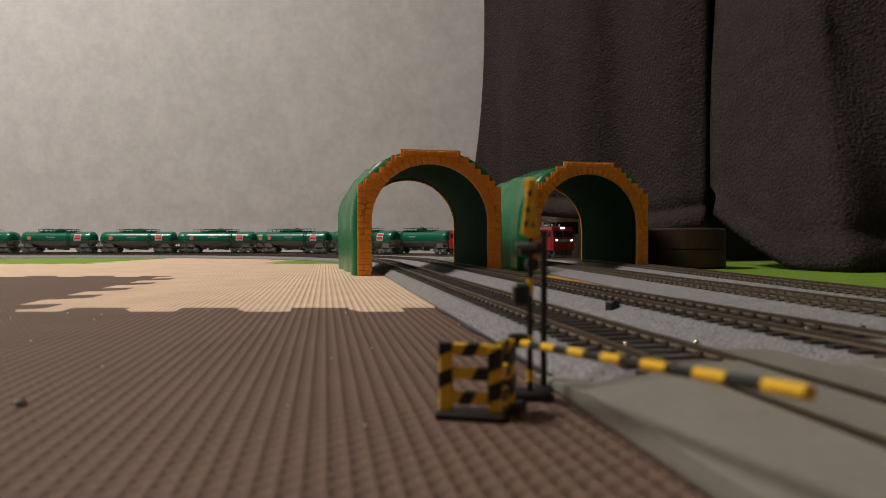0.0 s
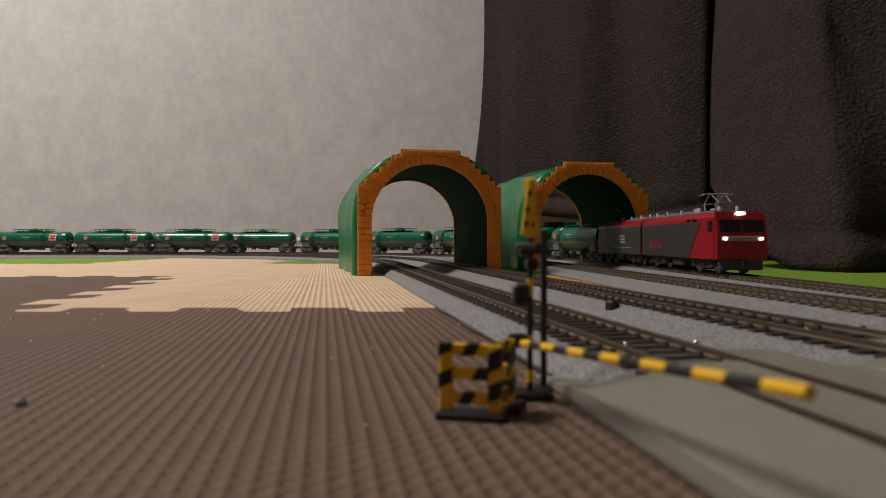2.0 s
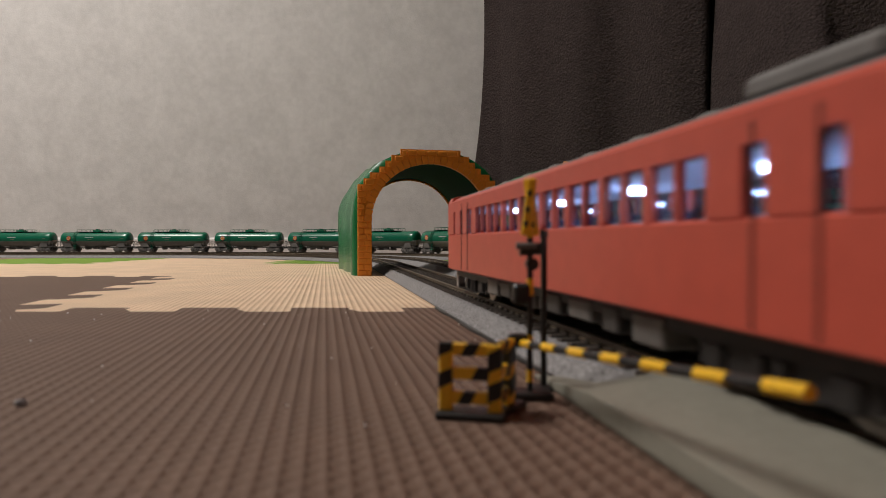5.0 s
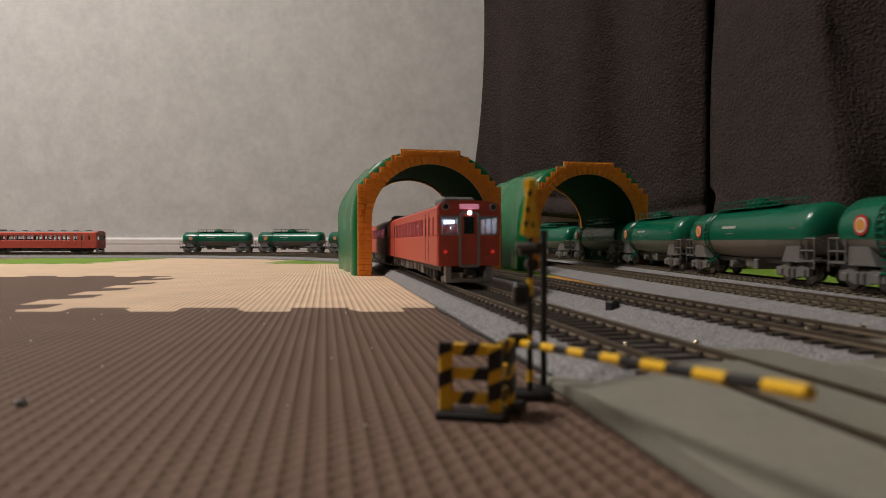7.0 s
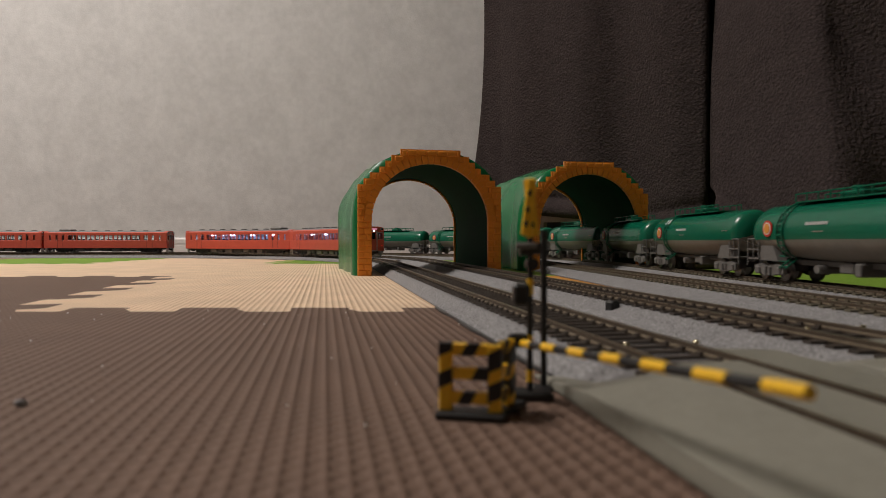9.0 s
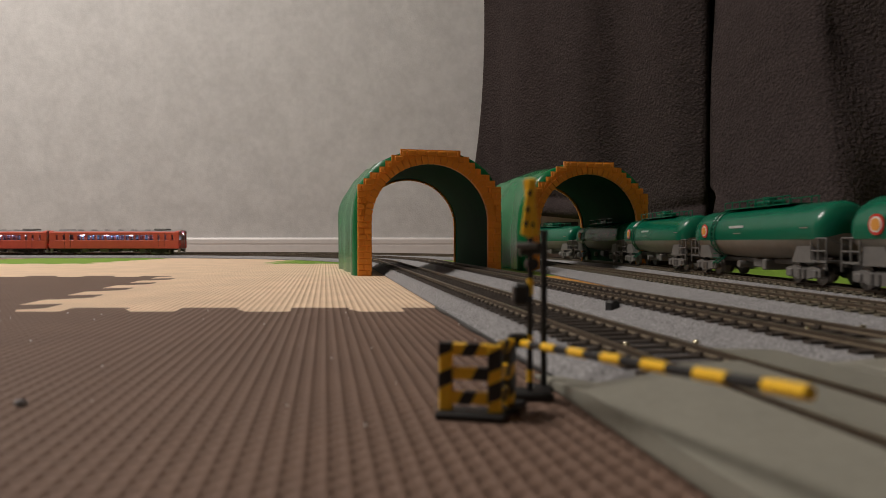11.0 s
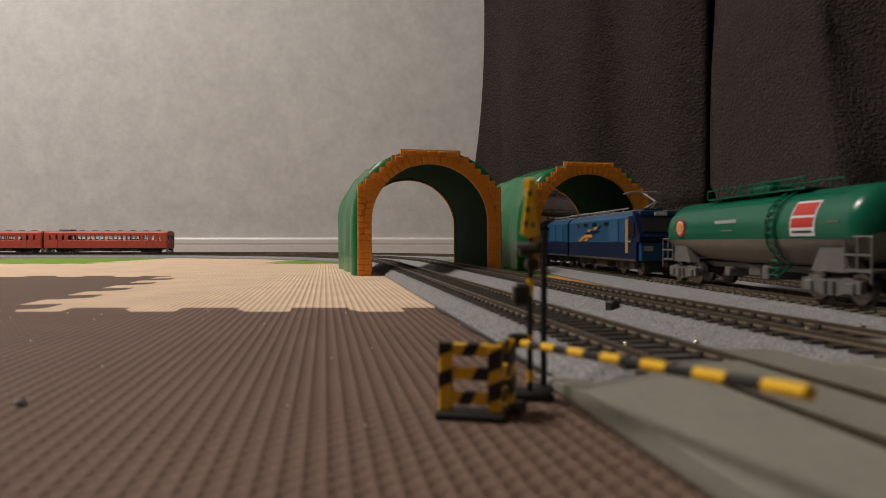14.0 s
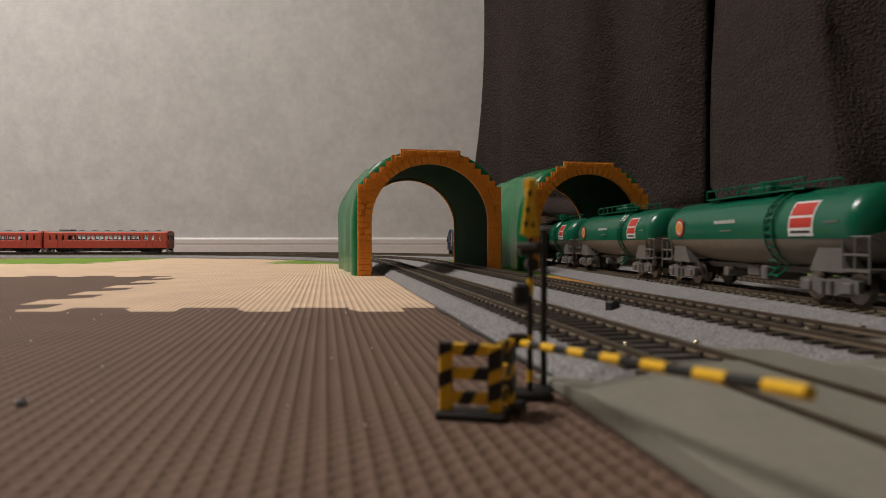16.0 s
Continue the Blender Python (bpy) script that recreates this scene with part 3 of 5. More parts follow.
def crossing_gate():
    t = thing("crossing_gate", "black and yellow striped crossing signal with a lowered barrier arm", "crossing gate")
    px_, py_ = 0.0181, 0.1262
    part("base", box(px_ - 0.0062, px_ + 0.0045, py_ - 0.003, py_ + 0.0035, 0.0, 0.0016, 0.0003), "black", t)
    z0, z1 = 0.0016, 0.0355
    pole = part("pole", rod((px_, py_, z0), (px_, py_, z1), 0.00062, 12), "black", t)
    for a, b in ((0.0035, 0.0060), (0.0105, 0.0132), (0.0215, 0.0250), (0.0335, 0.0355)):
        part("stripe", rod((px_, py_, a), (px_, py_, b), 0.00072, 12), "yellow", pole, "yellow band")
    # crossed warning boards seen edge on
    for ang, dx in ((7, -0.0003), (-7, 0.0003)):
        bd = bmesh.new()
        add_box(bd, -0.0010, 0.0010, -0.0004, 0.0004, -0.0060, 0.0060, 0.0003, Matrix.Translation((px_ + dx, py_ + dx * 1.5, 0.0398)) @ Matrix.Rotation(radians(ang), 4, "Y"))
        brd = part("warning_board", bd, "yellow", t, "yellow crossed warning board with black dots")
        for z in (-0.0042, -0.0012, 0.0022):
            bd = bmesh.new()
            add_box(bd, -0.0007, 0.0002, -0.00055, 0.00055, z, z + 0.0013, 0.0002, Matrix.Translation((px_ + dx, py_ + dx * 1.5, 0.0398)) @ Matrix.Rotation(radians(ang), 4, "Y"))
            part("dot", bd, "black", brd, "black dot")
    # lamp heads
    head = part("lamp_head", rod((px_ - 0.0022, py_, 0.0310), (px_ + 0.0022, py_, 0.0312), 0.0013, 14), "black", t, "black twin lamp head")
    part("visor", rod((px_ - 0.0030, py_ - 0.001, 0.0318), (px_ + 0.0012, py_ - 0.001, 0.0318), 0.0007, 10), "bogie_grey", head, "grey lamp visor")
    part("lamp_head", rod((px_ + 0.0004, py_ - 0.0012, 0.0280), (px_ + 0.0004, py_ + 0.0016, 0.0280), 0.0013, 14), "black", t)
    part("drive_box", box(px_ - 0.0036, px_ - 0.0002, py_ - 0.0018, py_ + 0.0018, 0.0195, 0.0240, 0.0006), "black", t, "black drive box")
    # barrier arm
    a0 = Vector((px_ - 0.0020, py_ - 0.0012, 0.0117))
    a1 = Vector((0.0352, 0.0580, 0.0181))
    part("hinge", box(px_ - 0.0046, px_ - 0.0006, py_ - 0.0022, py_ + 0.0006, 0.0108, 0.0136, 0.0004), "black", t, "black barrier hinge")
    striped("barrier_arm", a0, a1, 0.00082, 13, t, 0, "yellow and black striped barrier arm")
    # thin mast behind
    m = thing("signal_mast", "thin black plastic signal mast beside the crossing gate", "signal mast")
    x, y = 0.0222, 0.1335
    part("mast", rod((x, y, 0.0), (x, y, 0.0345), 0.0007, 10), "black", m)
    part("cap", rod((x, y, 0.0335), (x, y, 0.0352), 0.0009, 10), "black", m)
    part("foot", box(x - 0.0024, x + 0.0026, y - 0.002, y + 0.002, 0.0, 0.0010, 0.0002), "black", m)


crossing_gate()


def fence_panel(t, m, w, h):
    """A yellow frame of two uprights and three bars, with slanted black patches."""
    bar = 0.00125

    def patch(outline, half, parent):
        bm = prism(outline, -half, half, "y")
        bmesh.ops.transform(bm, matrix=m, verts=bm.verts)
        part("patch", bm, "black", parent, "black patch")
    for x in (-w / 2, w / 2):
        up = part("post", box(x - bar, x + bar, -bar * 0.7, bar * 0.7, 0.0012, h, 0.0003, m), "yellow", t)
        for a, b in (((0.33, 0.55), (0.80, 1.02)) if x < 0 else ((0.14, 0.40), (0.58, 0.86))):
            za, zb, e = 0.0012 + h * 0.92 * a, 0.0012 + h * 0.92 * b, bar * 1.03
            patch([(x - e, za), (x + e, za + 0.0012), (x + e, min(zb + 0.0012, h + 0.0001)), (x - e, min(zb, h + 0.0001))], bar * 0.75, up)
    for z, c0, c1 in ((h - 0.0011, 0.30, 0.58), (h * 0.60, 0.52, 0.84), (h * 0.27, 0.24, 0.50)):
        b = part("bar", box(-w / 2, w / 2, -bar * 0.55, bar * 0.55, z - 0.0011, z + 0.0011, 0.0002, m), "yellow", t)
        x0, x1 = -w / 2 + w * c0, -w / 2 + w * c1
        patch([(x0, z - 0.00115), (x1, z - 0.00115), (x1 + 0.0012, z + 0.00115), (x0 + 0.0012, z + 0.00115)], bar * 0.62, b)


def crossing_fence():
    t = thing("crossing_fence", "small yellow fence with black patches on a black base", "fence")
    h = 0.0138
    m1 = Matrix.Translation((0.0051, 0.1121, 0)) @ Matrix.Rotation(radians(-12), 4, "Z")
    fence_panel(t, m1, 0.0092, h)
    m2 = Matrix.Translation((0.0112, 0.1145, 0)) @ Matrix.Rotation(radians(58), 4, "Z")
    fence_panel(t, m2, 0.0058, h)
    bm = bmesh.new()
    add_box(bm, -0.0062, 0.0066, -0.0028, 0.0028, 0.0, 0.0014, 0.0003, m1)
    part("base", bm, "black", t, "black plastic base")
    bm = bmesh.new()
    add_box(bm, -0.0035, 0.0075, -0.0018, 0.0018, 0.0001, 0.0012, 0.0003, m2)
    part("base", bm, "black", t, "black plastic base")


crossing_fence()


def track_clip():
    p = across(1, -0.021, 0.263, 0.0)
    t = part("track_clip", box(-0.0022, 0.0022, -0.0028, 0.0028, 0.0, 0.0050, 0.0008, Matrix.Translation((p.x, p.y, 0.0025)) @ Matrix.Rotation(0.4, 4, "Z")), "black")
    tagged(t, "small black plastic feeder clip at the ballast edge", "track clip")


track_clip()


def ballast_shadow_line():
    """A thin black strand standing for the shadow gap along the ballast foot."""
    bm = bmesh.new()
    pts = [across(0, -0.0256 + 0.0006 * math.sin(k * 1.7), 0.137 + 0.0147 * k, 0.0007) for k in range(12)]
    for a, b in zip(pts, pts[1:]):
        add_rod(bm, a, b, 0.0006, 8)
    tagged(part("ballast_shadow_line", bm, "black"), "thin black strand for the shadow gap along the ballast foot", "cable")


ballast_shadow_line()


def crumb(x, y, r, mat, label):
    bm = bmesh.new()
    bmesh.ops.create_icosphere(bm, subdivisions=2, radius=r)
    for v in bm.verts:
        v.co *= 1 + 0.25 * noise.noise(v.co * (1.3 / r))
        v.co.z *= 0.75
    bmesh.ops.translate(bm, vec=(x, y, r * 0.6), verts=bm.verts)
    tagged(part("crumb", bm, mat, smooth=True), label, "crumb")


crumb(-0.0838, 0.120, 0.0011, "ballast", "small grey crumb lying on the brown mat")


def dust():
    rnd = random.Random(5)
    bm = bmesh.new()
    for k in range(46):
        x, y = rnd.uniform(-0.22, 0.02), rnd.uniform(0.10, 0.287)
        r = rnd.uniform(0.00016, 0.00032)
        q = bmesh.ops.create_icosphere(bm, subdivisions=1, radius=r)
        bmesh.ops.translate(bm, vec=(x, y, r), verts=q["verts"])
    tagged(part("dust_specks", bm, "white"), "tiny pale dust specks on the brown mats", "dust", kind="stuff")


dust()

# ---- rolling stock: x is forward, z = 0 is the rail top ----


def wheel_set(parent, x, r=0.0057, name="wheel"):
    for y in (-0.0087, 0.0087):
        bm = bmesh.new()
        o = 0.0013 if y > 0 else -0.0013
        add_rod(bm, (x, y - o, r - 0.0003), (x, y - o * 0.5, r - 0.0003), r + 0.0004, 20)
        add_rod(bm, (x, y - o * 0.5, r), (x, y + o, r), r, 20)
        add_rod(bm, (x, y + o, r), (x, y + o * 1.4, r), r * 0.72, 20, r * 0.5)
        part(name, bm, "wheel", parent, "bright steel wheel")


def bogie(parent, x, base, mat, r=0.0057):
    """A two-axle truck; the whole turns with its car."""
    t = new("bogie")
    t.parent = parent
    b = part("side_frame", bogie_side(x, base, -0.0128, r), mat, t)
    part("side_frame", bogie_side(x, base, 0.0128, r), mat, t)
    part("bolster", box(x - 0.004, x + 0.004, -0.0118, 0.0118, 0.0055, 0.0095, 0.0006), mat, t)
    for k in (-1, 1):
        wheel_set(t, x + k * base / 2, r)
    return t


def bogie_side(x, base, y, r):
    bm = bmesh.new()
    h = base / 2
    o = [(x - h - 0.0045, r - 0.0015), (x - h - 0.0045, r + 0.0028), (x - h + 0.003, r + 0.0040), (x - 0.004, r + 0.0026), (x + 0.004, r + 0.0026),
         (x + h - 0.003, r + 0.0040), (x + h + 0.0045, r + 0.0028), (x + h + 0.0045, r - 0.0015), (x + h - 0.0035, r - 0.0020), (x + 0.0045, r - 0.0030), (x - 0.0045, r - 0.0030), (x - h + 0.0035, r - 0.0020)]
    add_prism(bm, o, y - 0.0011, y + 0.0011, "y")
    s = 1 if y > 0 else -1
    for k in (-1, 1):
        add_box(bm, x + k * h - 0.0022, x + k * h + 0.0022, min(y, y + s * 0.0022), max(y, y + s * 0.0022), r - 0.0022, r + 0.0022, 0.0005)
        add_rod(bm, (x + k * 0.0022, y + s * 0.0014, r - 0.0024), (x + k * 0.0022, y + s * 0.0014, r + 0.0022), 0.0012, 8)
    return bm


def railing(bm, pts, r=0.00045):
    for a, b in zip(pts, pts[1:]):
        add_rod(bm, a, b, r, 6)


def tube(pts, r, n=6):
    """One bent round bar through a row of points."""
    bm = bmesh.new()
    pts = [Vector(p) for p in pts]
    rings = []
    for k, p in enumerate(pts):
        d = (pts[min(k + 1, len(pts) - 1)] - pts[max(k - 1, 0)]).normalized()
        u = d.orthogonal().normalized() if k == 0 else (u - d * u.dot(d)).normalized()
        v = d.cross(u)
        rings.append([bm.verts.new(p + r * (u * math.cos(2 * math.pi * j / n) + v * math.sin(2 * math.pi * j / n))) for j in range(n)])
    for a, b in zip(rings, rings[1:]):
        for j in range(n):
            bm.faces.new((a[j], a[(j + 1) % n], b[(j + 1) % n], b[j]))
    bm.faces.new(rings[0])
    bm.faces.new(rings[-1][::-1])
    return bm


def decal(x0, x1, z0, z1, side, lift=0.0, radius=0.0163, zc=0.0282):
    """A thin sheet that follows the round of the tank."""
    bm = bmesh.new()
    n = 8
    rows = []
    for k in range(n + 1):
        z = z0 + (z1 - z0) * k / n
        a = math.asin((z - zc) / radius)
        rows.append([bm.verts.new((x, side * q * math.cos(a), zc + q * math.sin(a))) for q in (radius - 0.0003, radius + 0.0002 + lift) for x in (x0, x1)])
    for a, b in zip(rows, rows[1:]):
        for i, j in ((0, 1), (1, 3), (3, 2), (2, 0)):
            bm.faces.new((a[i], a[j], b[j], b[i]))
    for r in (rows[0], rows[-1]):
        bm.faces.new((r[0], r[1], r[3], r[2]))
    return bm


def disc(x, y, z, r, side, d=0.0004, n=20):
    return rod((x, y, z), (x, y + side * d, z), r, n)


def tank_half(upper):
    """Upper green or lower grey part of the vessel; the belly rises towards the ends."""
    R, zc, L = 0.0163, 0.0282, 0.0715
    n = 20
    bm = bmesh.new()
    rows = []
    stations = [(-L - 0.0052, 0.30), (-L - 0.0046, 0.55), (-L - 0.0030, 0.80), (-L - 0.001, 0.94), (-L + 0.002, 1.0)]
    stations += [(-L + 0.002 + (2 * L - 0.004) * k / 16, 1.0) for k in range(1, 16)]
    stations += [(-x, s) for x, s in stations[:5][::-1]]
    cut = -0.0042
    for x, s in stations:
        lift = 0.0030 * min(1.0, abs(x) / L) ** 1.5
        ring = []
        a_cut = math.asin(cut / R)
        for k in range(n + 1):
            if upper:
                a = a_cut + (math.pi - 2 * a_cut) * k / n
            else:
                a = math.pi - a_cut + (math.pi + 2 * a_cut) * k / n
            y, z = R * s * math.cos(a), R * s * math.sin(a)
            if not upper and z < 0:
                z = z * (1 - lift / R) if s == 1.0 else z * (1 - lift / R)
            ring.append(bm.verts.new((x, y, zc + z)))
        rows.append(ring)
    for a, b in zip(rows, rows[1:]):
        for k in range(n):
            bm.faces.new((a[k], a[k + 1], b[k + 1], b[k]))
    bm.faces.new(rows[0])
    bm.faces.new(rows[-1][::-1])
    return bm


def tank_wagon(square):
    t = thing("tank_wagon", "green model tank wagon with grey belly" + (" and red square panel" if square else " and round red mark"), "tank wagon", group="tank wagons")
    tank = part("tank", tank_half(True), "tank_green", t, "glossy dark green upper tank", smooth=True)
    part("belly", tank_half(False), "tank_grey", t, "matt grey lower tank", smooth=True)
    part("frame", box(-0.0790, 0.0790, -0.0042, 0.0042, 0.0095, 0.0125, 0.0004), "bogie_grey", t)
    lad_x = 0.026 if square else -0.042
    for s in (-1, 1):
        # ladder
        ladder = new("ladder")
        ladder.parent = t
        ladder["label"] = "green ladder"
        for dx in (-0.0028, 0.0028):
            pts = []
            for k in range(9):
                a = radians(-62 + 150 * k / 8)
                pts.append((lad_x + dx, s * 0.0172 * math.cos(a), 0.0282 + 0.0172 * math.sin(a)))
            part("stringer", tube([(lad_x + dx, s * 0.0150, 0.0075)] + pts, 0.0005), "tank_green", ladder)
        for k in range(11):
            z = 0.0085 + 0.0030 * k
            q = max(0.0, 1 - ((z - 0.0282) / 0.0172) ** 2)
            y = s * max(0.0172 * math.sqrt(q), 0.0) if z > 0.0282 - 0.013 else s * 0.0145
            part("rung", rod((lad_x - 0.0028, y, z), (lad_x + 0.0028, y, z), 0.0004, 5), "tank_green", ladder)
        # end platforms
        for e in (-1, 1):
            part("platform", box(*sorted((e * 0.0670, e * 0.0800)), *sorted((s * 0.003, s * 0.0150)), 0.0120, 0.0130), "bogie_grey", t, "grey end platform")
            bm = tube([(e * 0.0670, s * 0.0150, 0.013), (e * 0.0670, s * 0.0150, 0.0240), (e * 0.0675, s * 0.0150, 0.0245), (e * 0.0790, s * 0.0150, 0.0245), (e * 0.0795, s * 0.0150, 0.0240), (e * 0.0795, s * 0.0150, 0.0080)], 0.00045)
            rail = part("handrail", bm, "bogie_grey", t, "grey bent handrail")
            part("post", rod((e * 0.0730, s * 0.0150, 0.013), (e * 0.0730, s * 0.0150, 0.0245), 0.00045, 6), "bogie_grey", rail)
            part("cross_bar", rod((e * 0.0670, s * 0.0150, 0.0180), (e * 0.0795, s * 0.0150, 0.0180), 0.00045, 6), "bogie_grey", rail)
            part("end_bar", rod((e * 0.0795, s * 0.0150, 0.0245), (e * 0.0795, s * 0.003, 0.0200), 0.00045, 6), "bogie_grey", rail)
            bm = bmesh.new()
            o = [(e * 0.0480, 0.0115), (e * 0.0690, 0.0115), (e * 0.0660, 0.0205), (e * 0.0530, 0.0205)]
            add_prism(bm, o, min(s * 0.0085, s * 0.0140), max(s * 0.0085, s * 0.0140), "y")
            part("saddle", bm, "bogie_grey", t, "grey tank saddle")
        # round mark, lettering bars
        mark = part("round_mark", disc(-0.0545, s * 0.0163, 0.0305, 0.0048, s, 0.0005, 24), "logo_red", t, "round mark in red, white and orange")
        part("ring", disc(-0.0545, s * 0.0168, 0.0305, 0.0036, s, 0.0002, 24), "white", mark)
        part("core", disc(-0.0545, s * 0.0170, 0.0305, 0.0029, s, 0.0002, 24), "logo_orange", mark)
        bm = bmesh.new()
        for k in range(9):
            x = -0.0190 + 0.0021 * k
            add_box(bm, x, x + 0.0012, min(s * 0.0152, s * 0.01625), max(s * 0.0152, s * 0.01625), 0.0316, 0.0332)
        part("lettering", bm, "white", t, "row of small white marks")
        for xa, xb, za, zb in ((-0.0130, -0.0040, 0.0278, 0.0284), (0.059, 0.066, 0.0300, 0.0305)):
            part("lettering", box(xa, xb, min(s * 0.0158, s * 0.01655), max(s * 0.0158, s * 0.01655), za, zb), "tank_grey", t, "small pale mark")
        if square:
            p = part("panel", decal(0.0385, 0.0530, 0.0250, 0.0388, s), "white", t, "square panel in red and white")
            part("sheet", decal(0.0393, 0.0522, 0.0332, 0.0380, s, 0.0001), "logo_red", p, "red sheet")
            part("sheet", decal(0.0393, 0.0522, 0.0284, 0.0322, s, 0.0001), "logo_red", p, "red sheet")
            part("bar", decal(0.0400, 0.0515, 0.0262, 0.0272, s, 0.0001), "panel_dark", p, "dark lettering bar")
    # roof walk
    bm = bmesh.new()
    add_box(bm, -0.0400, 0.0370, -0.0085, 0.0085, 0.0446, 0.0453)
    add_box(bm, -0.0075, 0.0100, -0.0060, 0.0060, 0.0440, 0.0486, 0.0008)
    part("roof_walk", bm, "tank_green", t, "green roof walkway")
    bm = bmesh.new()
    add_rod(bm, (0.001, 0, 0.048), (0.001, 0, 0.0510), 0.0042, 16)
    part("manhole", bm, "tank_green", t)
    for s in (-1, 1):
        bm = bmesh.new()
        y = s * 0.0085
        railing(bm, [(-0.0400, y, 0.0450), (-0.0400, y, 0.0495), (0.0370, y, 0.0495), (0.0370, y, 0.0450)], 0.0004)
        for x in (-0.030, -0.020, -0.010, 0.0, 0.010, 0.020, 0.030):
            add_rod(bm, (x, y, 0.0450), (x, y, 0.0495), 0.0004, 5)
        part("railing", bm, "tank_green", t, "thin green roof railing")
    # fittings under the belly
    bm = bmesh.new()
    add_box(bm, -0.006, 0.004, -0.0065, 0.0065, 0.0065, 0.0120, 0.0006)
    add_box(bm, 0.010, 0.0145, -0.0100, 0.0100, 0.0055, 0.0120, 0.0006)
    add_rod(bm, (-0.020, -0.009, 0.008), (-0.020, 0.009, 0.008), 0.0024, 12)
    part("brake_gear", bm, "bogie_grey", t)
    for x in (-0.0580, 0.0580):
        bogie(t, x, 0.0215, "bogie_grey")
    for e in (-1, 1):
        part("coupler", box(min(e * 0.078, e * 0.0860), max(e * 0.078, e * 0.0860), -0.0016, 0.0016, 0.0080, 0.0110), "under_black", t)
    return t


def body_shell(x0, x1, outline):
    return prism(outline, x0, x1, "x")


def pantograph(parent, x, up, z, s=1):
    t = part("pantograph", box(x - 0.010, x + 0.010, -0.007, 0.007, z, z + 0.0010), "under_grey", parent, "raised thin metal pantograph")
    bm = bmesh.new()
    if up == 2:
        for y in (-0.0055, 0.0055):
            railing(bm, [(x - 0.008, y, z + 0.001), (x - 0.0125, y * 0.8, z + 0.0065), (x, y, z + 0.0140), (x + 0.0125, y * 0.8, z + 0.0065), (x + 0.008, y, z + 0.001)], 0.0004)
        railing(bm, [(x - 0.0125, -0.0044, z + 0.0065), (x - 0.0125, 0.0044, z + 0.0065)], 0.0004)
        railing(bm, [(x + 0.0125, -0.0044, z + 0.0065), (x + 0.0125, 0.0044, z + 0.0065)], 0.0004)
    else:
        railing(bm, [(x - s * 0.008, 0, z + 0.001), (x + s * 0.012, 0, z + 0.0055), (x - s * 0.010, 0, z + 0.0132)], 0.0006)
        railing(bm, [(x - s * 0.004, 0.003, z + 0.001), (x + s * 0.012, 0.001, z + 0.0055)], 0.0004)
    part("arm", bm, "frame_grey", t)
    bm = bmesh.new()
    xs = x if up == 2 else x - s * 0.010
    for dx in (-0.0022, 0.0022):
        railing(bm, [(xs + dx, -0.0130, z + 0.0122), (xs + dx, -0.009, z + 0.0135), (xs + dx, 0.009, z + 0.0135), (xs + dx, 0.0130, z + 0.0122)], 0.00045)
    part("collector", bm, "frame_grey", t)


